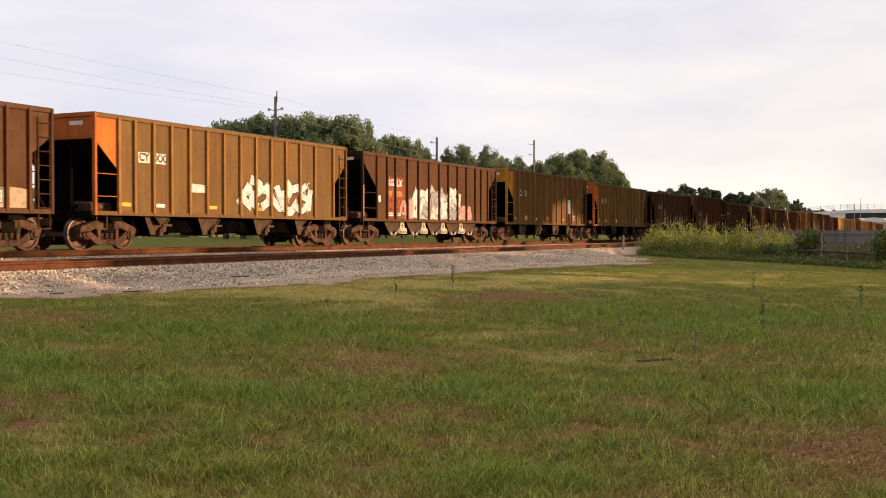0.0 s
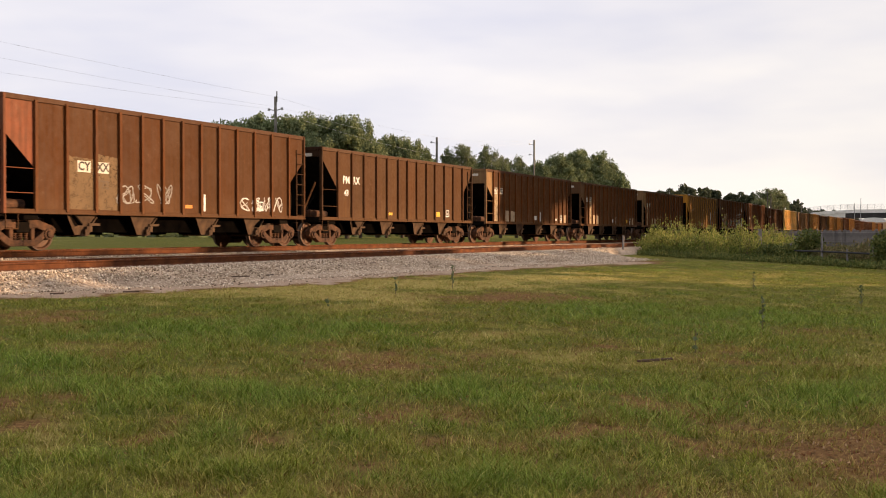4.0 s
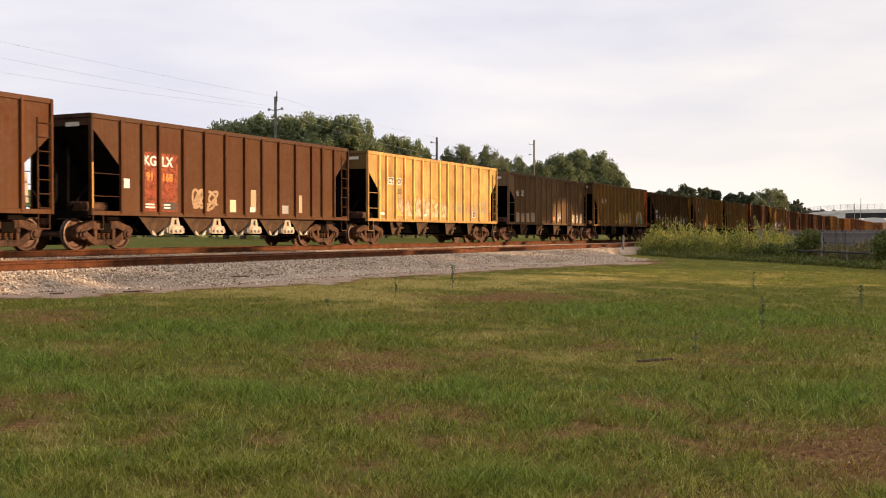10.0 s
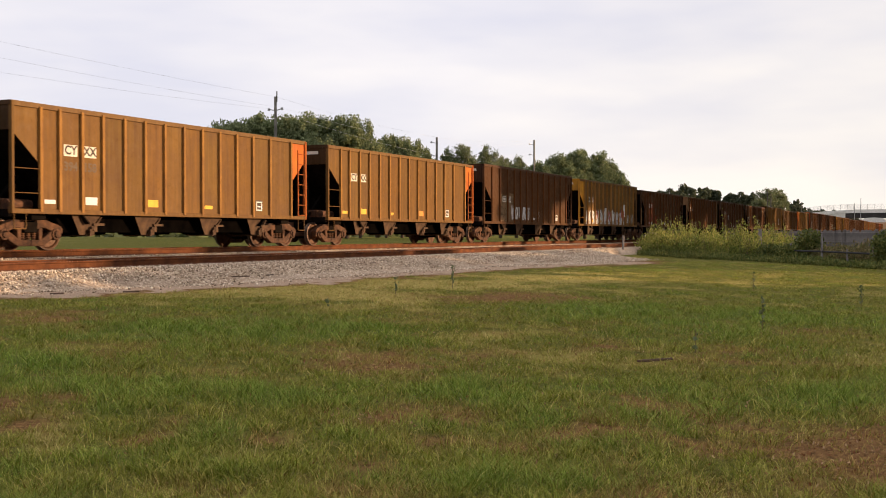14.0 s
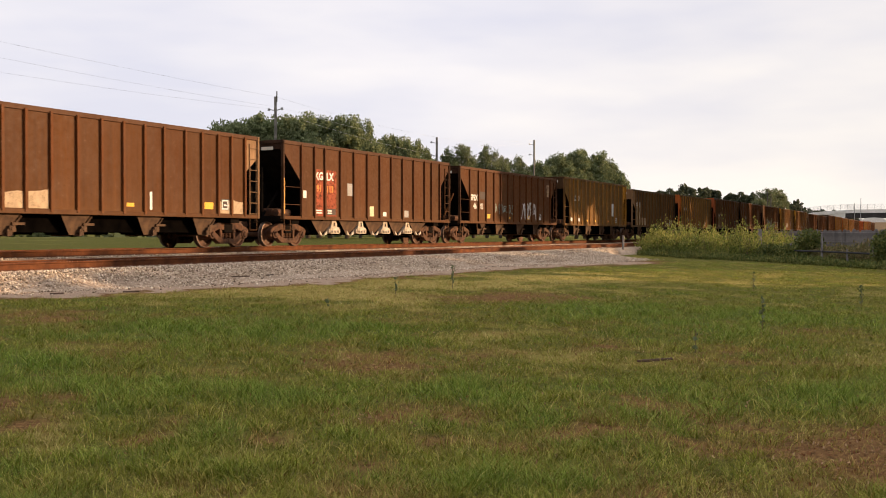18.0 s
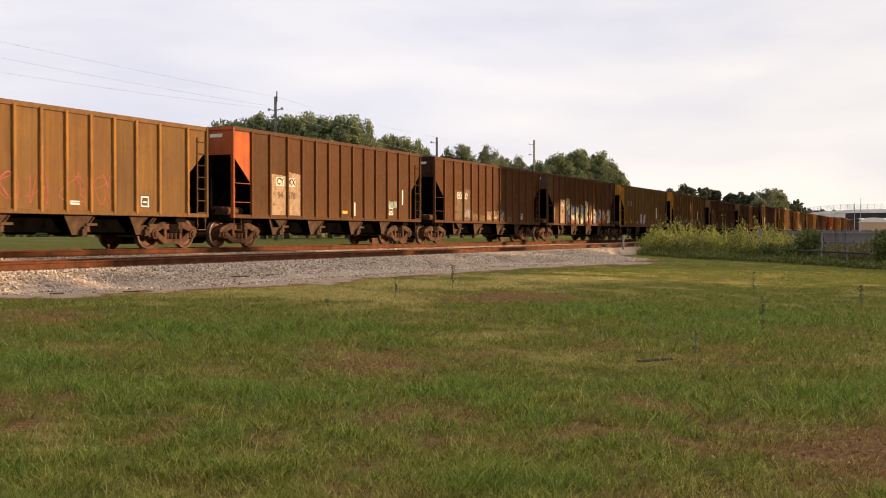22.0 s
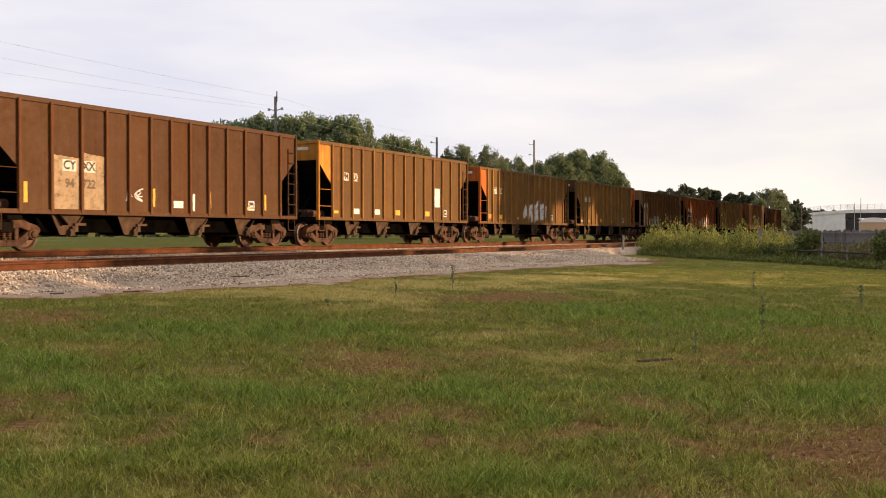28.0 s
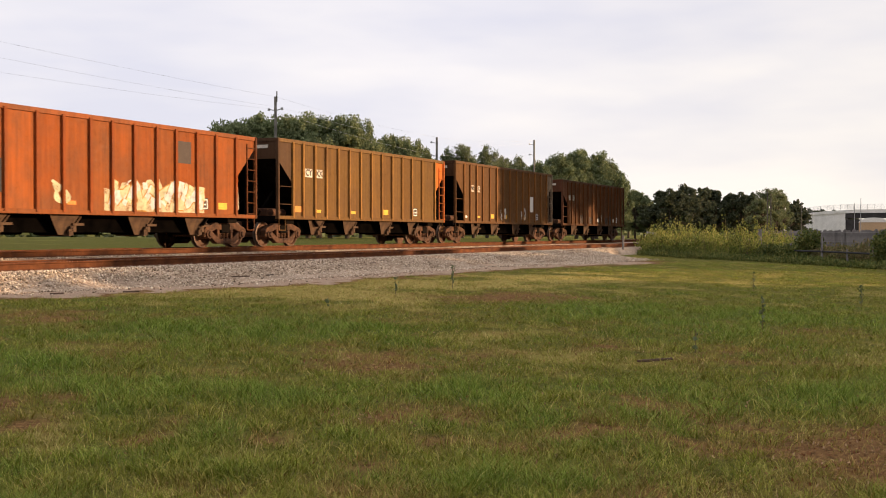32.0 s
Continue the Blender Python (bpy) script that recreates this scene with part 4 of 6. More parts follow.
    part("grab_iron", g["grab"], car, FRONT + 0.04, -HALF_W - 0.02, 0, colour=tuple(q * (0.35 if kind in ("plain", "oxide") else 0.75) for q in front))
    for x in (FRONT + 0.3, -FRONT - 0.3):
        part("stirrup_step", g["step"], car, x, -HALF_W - 0.02, SILL + 0.02, colour=tuple(q * 0.7 for q in body))
    part("coupler", g["coupler"], car, FRONT - 0.02)
    part("coupler", g["coupler"], car, -FRONT + 0.02, rz=180)
    for x in (FRONT + 1.09, -FRONT - 1.09):
        truck = part("truck", g["bolster"], car, x, label="dusty rust-brown cast steel wheel truck")
        for y in (-0.99, 0.99):
            part("side_frame", g["side_frame"], truck, 0, y)
            for dx in (-0.19, 0.0, 0.19):
                part("coil_spring", g["spring"], truck, dx, y)
            for dx in (-0.889, 0.889):
                part("bearing_cap", g["bearing"], truck, dx, y, 0.457, rz=0 if y < 0 else 180)
        WHEELS[0].append(part("wheelset", g["wheelset"], truck, -0.889, 0, 0.457))
        WHEELS[1].append(part("wheelset", g["wheelset"], truck, 0.889, 0, 0.457))
    return car


WHEELS = ([], [])


def letters_bar():
    """A stencilled mark too small to read, on the end sheet."""
    if "bar" not in LETTER_MESH:
        LETTER_MESH["bar"] = Shape().add([(0, -0.26, -0.06), (0, 0.26, -0.06), (0, 0.26, 0.06), (0, -0.26, 0.06)], [(0, 1, 2, 3)]).mesh("end_stencil", INK["cream_white"])
    return LETTER_MESH["bar"]


def mark(car, style, first, second, low="", low2="", height=None, size=0.34):
    """The reporting mark in two halves on the first panels, with figures under it."""
    xs = ribs_of(car)
    kind = car["build"]
    y = -HALF_W - 0.016
    if kind == "brown":
        spots, z, dz = (car["front"] + 1.36, car["front"] + 2.12), 2.77, 0.45
    elif kind in ("tan", "plated"):
        spots, z, dz = (car["front"] + 2.08, car["front"] + 2.8), 2.77, 0.45
    elif kind == "tall":
        spots, z, dz = (xs[1] + 0.68, xs[2] + 0.3), 2.36, 0.5
    elif kind == "oxide":
        spots, z, dz = (xs[2] - 0.38, xs[2] + 0.4), 2.68, 0.48
    else:
        spots, z, dz = (xs[1] - 0.4, xs[1] + 0.38), 2.62, 0.52
    if height:
        z, dz = height, 0.42
    for x, a, b in zip(spots, (first, second), (low, low2)):
        boxed = style == "boxed"
        if boxed:
            patch(car, x - car["front"] - 0.25, x - car["front"] + 0.25, z - 0.16, z + 0.16, "cream_white", "mark_plate")
        if a:
            part("letters", letters(a, 0.34 if boxed else 0.42, "dark" if boxed else "white"), car, x - (0.12 if len(a) > 2 else 0), y, z)
        if b:
            part("letters", letters(b, size, {"boxed": "brownish", "plain": "white", "gold": "orange"}[style]), car, x, y, z - dz)


def labels_row(car, cols, seed, z=1.28):
    """Small data stencils and stickers along the lower side."""
    rng = random.Random(seed)
    xs = ribs_of(car)
    for k in cols:
        x = xs[k] - car["front"] + 0.16
        big = rng.random() < 0.3
        patch(car, x, x + (0.45 if big else rng.uniform(0.25, 0.42)), z, z + (0.22 if big else 0.11), rng.choice(("yellow", "white", "yellow", "orange")), "data_sticker")
    x = xs[-3] - car["front"] + 0.2
    patch(car, x, x + 0.4, z - 0.02, z + 0.36, "dark", "data_plate")
    for x0, x1, z0, z1 in ((0.03, 0.37, 0.0, 0.04), (0.03, 0.37, 0.28, 0.32), (0.03, 0.07, 0.04, 0.28), (0.33, 0.37, 0.04, 0.28), (0.12, 0.28, 0.12, 0.17)):
        patch(car, x + x0, x + x1, z + z0, z + z1, "white", "stencil_bar", 0.014)


def pale_patches(car, panels, z0, z1, col="tan"):
    xs = ribs_of(car)
    rng = random.Random(len(panels) * 7 + len(xs))
    for k in panels:
        gap = xs[k + 1] - xs[k]
        top = z1 - rng.uniform(0, 0.18)
        n, tip = 12, rng.uniform(-0.12, 0.12)
        pts = [(xs[k] + 0.06, z0), (xs[k] + gap - 0.06, z0)] + [(xs[k] + 0.06 + (gap - 0.12) * (1 - i / n), top + tip * (i / n - 0.5) + rng.uniform(-0.02, 0.02)) for i in range(n + 1)]
        part("primer_patch", flat_mesh("primer_patch", [pts], PRIMER[col]), car, 0, -HALF_W - 0.0095, 0)


# ---- the train, from its leading visible car to its last ----
REAR_AT_START = [21.15, 36.5, 51.92, 67.29, 82.75, 98.24, 113.56, 128.9, 144.31, 159.85, 175.29, 190.77, 206.15, 221.52, 237.04, 252.42,
                 267.72, 283.13, 298.63, 313.9, 329.25, 344.65, 360.07, 375.47, 390.84, 406.45, 421.78, 437.08, 452.44, 467.83, 483.16, 498.6,
                 513.97, 529.31, 544.77, 560.59, 576.5, 592.25, 607.59, 622.97, 638.36, 653.73, 669.26, 684.39, 699.51, 715.09]


def tan_car(label, front=None, rear=None, body=TAN, figures=("", ""), seed=1):
    car = hopper_car(label, "tan", body, front, rear)
    mark(car, "boxed", "CY", "XX", *figures)
    labels_row(car, (0, 2, 5, 8), seed)
    return car


def rect_car(label, body=TAN, front=None, rear=None, figures=("", ""), seed=1):
    """The kind with a blank white plate towards its rear."""
    car = hopper_car(label, "plated", body, front, rear)
    mark(car, "boxed", "PM", "RX", *figures)
    patch(car, 10.07, 10.74, 1.72, 2.6, "white", "blank_white_plate", 0.013)
    labels_row(car, (0, 2, 4, 6, 9), seed)
    return car


def brown_car(label, body=BROWN, front=None, rear=None, figures=("", ""), pale=(), tall=(), seed=1, build="brown"):
    car = hopper_car(label, build, body, front, rear)
    pale_patches(car, tall, SILL + 0.15, 3.02 if build == "brown" else 2.72, "dull" if build == "brown" or figures[0] else "faint")
    pale_patches(car, pale, SILL + 0.15, 1.75)
    mark(car, "boxed", "CY", "XX", *figures)
    labels_row(car, (7, 11) if build == "brown" else (6, 10), seed)
    patch(car, 8.1, 8.2, 1.2, 1.75, "white", "stencil_bar")
    return car


def oxide_car(label, figures, seed, body=RED_BROWN):
    """The five-chute kind with a red panel behind its mark."""
    car = hopper_car(label, "oxide", body, tuple(c * 0.9 for c in body), tuple(c * 0.8 for c in body))
    xs = ribs_of(car)
    patch(car, 2.22, 2.78, 1.15, 2.95, "rust")
    patch(car, 2.94, 3.75, 1.15, 2.95, "rust")
    patch(car, 3.05, 3.7, 1.2, 1.45, "dark", "data_plate", 0.013)
    for z in (1.25, 1.34):
        patch(car, 3.1, 3.4, z, z + 0.05, "white", "stencil_bar", 0.015)
        patch(car, 2.28, 2.7, z, z + 0.05, "white", "stencil_bar", 0.015)
    patch(car, 0.02, 0.08, 1.2, 2.5, "darkgold", "post_stripe", 0.075)
    patch(car, 1.36, 1.6, 1.82, 2.1, "white", "data_sticker")
    mark(car, "gold", "KG", "LX", *figures)
    patch(car, 6.42, 6.75, 1.2, 1.62, "cream", "data_sticker")
    patch(car, 7.55, 7.85, 1.22, 1.4, "white", "data_sticker")
    patch(car, 9.5, 9.9, 1.2, 1.5, "grey", "data_plate")
    return car


def build_train():
    cars = []
    add = cars.append
    add(brown_car("brown weathered steel hopper car, leading part of the train", pale=(12, 13), seed=3))
    c = tan_car("tan hopper car with orange front end and white graffiti", ORANGE, seed=5)
    graffiti(c, 11, 6.9, 11.2, 1.2, 2.45, ("white",), "black", None, 4, 0.3)
    pale_patches(c, (4,), 1.8, 2.1, "white")
    add(c)
    c = oxide_car("dark brown hopper car with white and pink graffiti", ("91", "294"), 2)
    graffiti(c, 21, 4.5, 9.5, 1.18, 2.65, ("white", "white", "grey"), "black", "white", 5, 0.22)
    graffiti(c, 22, 3.3, 4.6, 1.2, 2.0, ("pink",), None, "pink", 2, 0.16)
    graffiti(c, 23, 9.3, 10.9, 1.2, 1.9, ("pink",), None, "pink", 3, 0.16)
    add(c)
    add(rect_car("tan hopper car with yellow front end and blank white plate", TAN2, YELLOW, None, seed=7))
    add(tan_car("tan hopper car with bright orange front end", ORANGE, seed=8))
    c = oxide_car("rust-brown hopper car with white line graffiti", ("91", "052"), 3)
    graffiti(c, 31, 4.3, 6.0, 1.15, 2.1, ("white",), None, None, 2, 0.06)
    graffiti(c, 32, 9.3, 11.9, 1.2, 2.0, ("cream",), None, None, 5, 0.06)
    patch(c, 4.5, 4.85, 2.1, 2.55, "grey")
    add(c)
    c = brown_car("brown hopper car with pale primer panels and faded corner", BROWN, (0.26, 0.09, 0.05), None, ("", "772"), tall=(1, 2), seed=11, build="tall")
    graffiti(c, 41, 4.0, 6.6, 1.3, 2.0, ("grey",), None, None, 3, 0.05)
    graffiti(c, 42, 10.0, 12.6, 1.2, 1.8, ("white",), None, None, 4, 0.05)
    add(c)
    c = hopper_car("dull brown hopper car with white lettering", "plain", (0.099, 0.049, 0.024))
    mark(c, "plain", "PM", "RX", "43", "")
    labels_row(c, (4, 9), 12)
    add(c)
    for k, (lab, fig) in enumerate((("brown hopper car with tan primer patches along its sill", ("", "")), ("brown hopper car with tan repair patches near its sill", ("83", "109")),
                                    ("brown hopper car with pale lower patches, lightly tagged", ("83", "165")))):
        c = brown_car(lab, BROWN, (0.33, 0.21, 0.11) if k != 1 else (0.15, 0.085, 0.045), None, fig, pale=(2, 3, 12, 13), tall=(0,) if k != 1 else (1,), seed=13 + k)
        if k == 2:
            graffiti(c, 44, 4.6, 6.6, 1.6, 2.0, ("tan",), None, None, 4, 0.04)
            graffiti(c, 45, 9.2, 11.0, 1.3, 1.7, ("cream",), None, None, 4, 0.04)
        add(c)
    c = rect_car("tan hopper car with yellow front end and orange stickers", TAN, YELLOW, None, seed=16)
    graffiti(c, 46, 6.0, 6.5, 1.5, 1.9, ("white",), None, None, 1, 0.04)
    graffiti(c, 47, 10.1, 10.7, 1.4, 2.0, ("white", "grey"), None, None, 2, 0.06)
    add(c)
    c = brown_car("brown hopper car with large multicoloured graffiti", (0.093, 0.043, 0.019), None, None, ("94", "681"), tall=(1, 2), seed=17, build="tall")
    graffiti(c, 50, 1.4, 2.1, 1.5, 2.1, ("grey",), None, None, 2, 0.05)
    graffiti(c, 51, 4.2, 8.4, 1.16, 2.1, ("orange", "red", "teal", "orange"), "white", "red", 5, 0.15)
    graffiti(c, 151, 8.4, 13.0, 1.16, 2.2, ("grey", "teal", "white"), "cream", "cream", 5, 0.15)
    graffiti(c, 152, 3.0, 4.2, 1.3, 1.9, ("teal", "green"), None, None, 2, 0.14)
    graffiti(c, 52, 9.6, 11.9, 2.3, 2.8, ("white",), None, None, 4, 0.05)
    graffiti(c, 53, 11.8, 12.8, 2.9, 3.5, ("white",), None, None, 3, 0.05)
    add(c)
    add(brown_car("red-brown hopper car with tan mark panels", (0.104, 0.043, 0.019), None, None, tall=(1, 2), seed=18, build="tall"))
    c = oxide_car("brown hopper car with red oxide panel and pale streaks", ("91", "168"), 19)
    graffiti(c, 54, 4.4, 5.8, 1.2, 2.0, ("tan",), None, None, 2, 0.12)
    patch(c, 7.6, 7.9, 1.25, 2.0, "tan")
    patch(c, 10.6, 10.8, 1.25, 1.9, "tan")
    add(c)
    c = tan_car("golden yellow hopper car with faded orange graffiti", None, None, GOLD, ("", "203"), 20)
    graffiti(c, 55, 2.6, 7.6, 1.3, 2.2, ("tan", "darkgold"), None, "cream", 5, 0.1)
    graffiti(c, 56, 8.2, 12.4, 1.4, 2.1, ("tan", "grey"), None, None, 6, 0.06)
    add(c)
    c = brown_car("grey-brown hopper car with chalky patches", (0.15, 0.112, 0.085), (0.27, 0.19, 0.12), None, ("", ""), pale=(0, 1, 2, 3, 11, 12, 13), seed=21)
    graffiti(c, 57, 8.0, 8.9, 1.25, 1.9, ("white",), None, None, 2, 0.07)
    graffiti(c, 58, 11.8, 13.0, 1.2, 2.0, ("grey",), None, None, 3, 0.07)
    add(c)
    c = tan_car("tan hopper car with orange rear end and yellow graffiti", None, ORANGE, TAN, ("", ""), 22)
    graffiti(c, 61, 6.0, 9.2, 1.15, 2.1, ("yellow", "cream", "darkgold"), None, "tan", 5, 0.12)
    graffiti(c, 62, 10.4, 10.9, 1.2, 2.0, ("cream",), None, None, 1, 0.1)
    arch(c, 11.6, 1.12, ((0.95, "yellow", 0.16), (0.72, "grey", 0.3), (0.45, "green", 0.2)))
    add(c)
    c = hopper_car("olive-brown hopper car with yellow rear end and small tags", "plain", OLIVE, None, YELLOW)
    mark(c, "plain", "SPSX", "", "46", "426", 2.28, 0.46)
    labels_row(c, (0, 2, 7, 11), 23)
    for k, (a, b) in enumerate(((3.3, 4.1), (5.3, 6.0), (6.2, 6.9), (7.1, 7.8), (8.2, 8.8), (10.3, 10.9), (11.2, 11.9))):
        graffiti(c, 63 + k, a, b, 1.2, 1.95, (("white", "cream", "white", "yellow")[k % 4],), None, None, 3, 0.05)
    add(c)
    add(tan_car("tan hopper car with orange rear corner and chipped stickers", None, ORANGE, TAN, ("394", "158"), 24))
    add(tan_car("tan hopper car with orange rear corner, dusty", None, ORANGE, TAN, ("", ""), 25))
    c = brown_car("brown hopper car with white spray tags", (0.082, 0.041, 0.022), None, None, tall=(1, 2), seed=26, build="tall")
    graffiti(c, 71, 3.8, 6.6, 1.2, 2.1, ("white",), None, None, 5, 0.08)
    add(c)
    c = rect_car("tan hopper car with yellow front, white and red graffiti", TAN, YELLOW, None, seed=27)
    graffiti(c, 72, 1.6, 10.3, 1.16, 2.2, ("white", "white", "red", "white"), "black", "white", 11, 0.15)
    graffiti(c, 73, 11.0, 12.9, 1.2, 2.0, ("grey",), None, None, 3, 0.07)
    add(c)
    c = oxide_car("brown hopper car with red oxide panel behind white lettering", ("91", "231"), 28)
    patch(c, 4.45, 4.75, 2.1, 2.5, "dark")
    patch(c, 4.4, 5.0, 1.25, 1.9, "rust")
    add(c)
    add(brown_car("brown hopper car with tan patches and pale rear corner", BROWN, (0.3, 0.17, 0.09), (0.34, 0.22, 0.13), pale=(1, 2, 3, 12, 13), seed=29))
    c = oxide_car("rust-brown hopper car with bright red mark panel", ("91", "113"), 30)
    patch(c, 4.6, 5.0, 2.0, 2.5, "grey")
    add(c)
    c = hopper_car("red-brown hopper car with white outline graffiti", "plain", (0.114, 0.049, 0.021))
    mark(c, "plain", "SPSX", "", "46", "101", 2.3, 0.4)
    patch(c, 2.4, 3.2, 2.25, 2.65, "dark")
    graffiti(c, 74, 4.4, 7.4, 1.5, 2.1, ("teal",), None, None, 5, 0.05)
    graffiti(c, 75, 8.2, 10.8, 1.2, 2.3, ("white",), None, None, 3, 0.09)
    graffiti(c, 76, 12.4, 12.9, 2.6, 3.4, ("tan",), None, None, 1, 0.07)
    labels_row(c, (2, 5, 8, 10), 31)
    add(c)
    add(rect_car("tan hopper car with yellow rear corner and white plate", TAN, None, YELLOW, ("46", "107"), 32))
    add(brown_car("brown hopper car with large pale lower patches", (0.1, 0.066, 0.034), (0.36, 0.22, 0.12), None, ("83", "385"), pale=(2, 3, 12, 13), tall=(0, 1), seed=33))
    c = tan_car("tan hopper car with orange front end and red line graffiti", ORANGE, None, TAN, ("", ""), 34)
    graffiti(c, 77, 5.0, 9.6, 1.2, 2.2, ("red",), None, None, 4, 0.03)
    graffiti(c, 78, 3.2, 4.2, 1.6, 2.0, ("grey",), None, None, 1, 0.06)
    add(c)
    c = brown_car("brown hopper car with orange-red front corner and pale panels", (0.093, 0.048, 0.022), (0.6, 0.15, 0.05), None, ("94", "678"), tall=(1, 2), seed=35, build="tall")
    graffiti(c, 135, 10.95, 11.75, 1.55, 1.9, ("teal",), None, None, 3, 0.05)
    patch(c, 12.25, 12.35, 1.75, 2.4, "white", "stencil_bar")
    add(c)
    c = brown_car("brown hopper car streaked with rust", (0.099, 0.045, 0.019), None, None, tall=(1, 2), seed=36, build="tall")
    pale_patches(c, (3, 4, 5, 6, 7, 8), SILL + 0.15, 1.5, "faint")
    graffiti(c, 136, 3.4, 4.2, 1.25, 1.75, ("grey",), None, None, 2, 0.07)
    graffiti(c, 137, 6.2, 8.6, 1.2, 1.7, ("tan", "grey"), None, None, 4, 0.07)
    add(c)
    c = brown_car("brown hopper car with yellow and blue graffiti", (0.093, 0.045, 0.019), (0.122, 0.072, 0.04), None, ("94", "762"), tall=(1, 2), seed=37, build="tall")
    graffiti(c, 81, 3.6, 8.0, 1.16, 2.5, ("cream", "blue", "cream", "teal", "cream"), "black", "red", 5, 0.24)
    graffiti(c, 82, 8.6, 12.9, 1.16, 2.2, ("cream", "blue", "cream", "orange", "cream"), "black", "red", 5, 0.2)
    graffiti(c, 83, 0.95, 1.5, 1.2, 2.1, ("white",), None, None, 1, 0.08)
    add(c)
    c = rect_car("tan hopper car with yellow front and small red graffiti", TAN2, YELLOW, None, seed=38)
    graffiti(c, 84, 5.6, 7.2, 1.2, 2.0, ("white",), None, "red", 2, 0.22)
    add(c)
    c = rect_car("tan-brown hopper car with yellow front end and orange stickers", (0.152, 0.084, 0.033), YELLOW, None, seed=39)
    pale_patches(c, (0, 1, 3, 4, 5, 7, 8, 9), 1.5, 1.85, "grey")
    add(c)
    for k, lab in enumerate(("brown hopper car with pale stickers and lettering", "dark brown hopper car with chalky lower patches", "brown hopper car with tan mark panels")):
        c = brown_car(lab, (0.09, 0.045, 0.021), (0.3, 0.18, 0.1) if k < 2 else None, None, ("94", "722") if k == 2 else ("", ""), pale=(3, 12, 13) if k < 2 else (), tall=(0, 1) if k < 2 else (1, 2), seed=41 + k, build="brown" if k < 2 else "tall")
        if k == 2:
            graffiti(c, 85, 5.0, 5.8, 1.4, 1.9, ("white",), None, None, 2, 0.06)
            for x in (1.25, 6.2, 8.9, 12.0):
                patch(c, x, x + 0.12, 1.3, 1.85, "yellow", "stencil_bar")
        add(c)
    add(rect_car("tan hopper car with yellow front corner and large white plate", TAN2, (0.66, 0.3, 0.05), None, seed=44))
    c = tan_car("tan hopper car with orange front and white bubble graffiti", ORANGE, None, TAN, ("", ""), 45)
    graffiti(c, 86, 6.3, 9.8, 1.15, 2.3, ("white",), "grey", None, 4, 0.26)
    add(c)
    add(tan_car("tan hopper car with orange rear corner and yellow stickers", None, ORANGE, TAN, ("", ""), 46))
    c = brown_car("dark brown hopper car with pale patches and teal overspray", GREY_BROWN, (0.24, 0.15, 0.085), (0.3, 0.2, 0.12), ("83", "431"), pale=(2, 3, 12, 13), tall=(0, 1), seed=47)
    pale_patches(c, (4, 5), SILL + 0.15, 2.0, "teal")
    add(c)
    c = hopper_car("bright orange hopper car with cream graffiti", "plain", ORANGE_BODY)
    patch(c, 1.32, 2.2, 1.55, 2.42, "black")
    patch(c, 2.4, 3.2, 1.55, 2.42, "black")
    patch(c, 1.32, 1.5, 1.8, 2.2, "yellow", "data_sticker", 0.014)
    mark(c, "plain", "PM", "RX", "401", "66")
    graffiti(c, 88, 7.0, 11.2, 1.16, 2.15, ("cream", "white"), "darkgold", "cream", 5, 0.2)
    graffiti(c, 89, 4.8, 5.6, 1.3, 2.0, ("cream",), None, None, 1, 0.12)
    patch(c, 9.9, 10.7, 2.7, 3.4, "dark")
    labels_row(c, (1, 4, 11), 48)
    add(c)
    add(tan_car("tan hopper car with orange rear corner near the train's end", (0.1, 0.06, 0.035), ORANGE, TAN, ("", ""), 49))
    c = rect_car("brown-tan hopper car with grey rear post and white tags", (0.152, 0.08, 0.036), None, (0.36, 0.3, 0.24), seed=50)
    graffiti(c, 90, 5.8, 6.6, 1.2, 1.9, ("white",), None, None, 2, 0.08)
    graffiti(c, 91, 8.8, 9.6, 1.2, 2.0, ("white",), None, None, 2, 0.08)
    add(c)
    c = brown_car("dark brown hopper car at the end of the train", DARK, (0.15, 0.065, 0.04), None, seed=51)
    pale_patches(c, (3, 5, 7, 9, 10, 12), 1.15, 1.7, "dark")
    add(c)
    return cars


TRAIN = build_train()


# ---- trees, poles, weeds, fence, bridge ----
def leaf_quads(centres, size, rng, name, mat, tall=1.0, slant=1.2):
    n = len(centres)
    base = np.array([(-0.5, 0, -0.35), (0.5, 0, -0.35), (0.35, 0, 0.5), (-0.4, 0, 0.4)], dtype=float) * np.array([1.0, 1.0, tall])
    tilt = rng.uniform(-slant, slant, n)
    turn = rng.uniform(0, 6.28, n)
    s = size * rng.uniform(0.6, 1.5, n)
    p = base[None] * s[:, None, None]
    y = p[:, :, 1] * np.cos(tilt)[:, None] - p[:, :, 2] * np.sin(tilt)[:, None]
    z = p[:, :, 1] * np.sin(tilt)[:, None] + p[:, :, 2] * np.cos(tilt)[:, None]
    x = p[:, :, 0]
    xx = x * np.cos(turn)[:, None] - y * np.sin(turn)[:, None]
    yy = x * np.sin(turn)[:, None] + y * np.cos(turn)[:, None]
    co = np.stack([xx, yy, z], 2) + centres[:, None, :]
    me = bpy.data.meshes.new(name)
    me.vertices.add(n * 4)
    me.vertices.foreach_set("co", co.reshape(-1).astype(np.float32))
    me.loops.add(n * 4)
    me.loops.foreach_set("vertex_index", np.arange(n * 4, dtype=np.int32))
    me.polygons.add(n)
    me.polygons.foreach_set("loop_start", np.arange(0, n * 4, 4, dtype=np.int32))
    me.materials.append(mat)
    me.update(calc_edges=True)
    return me


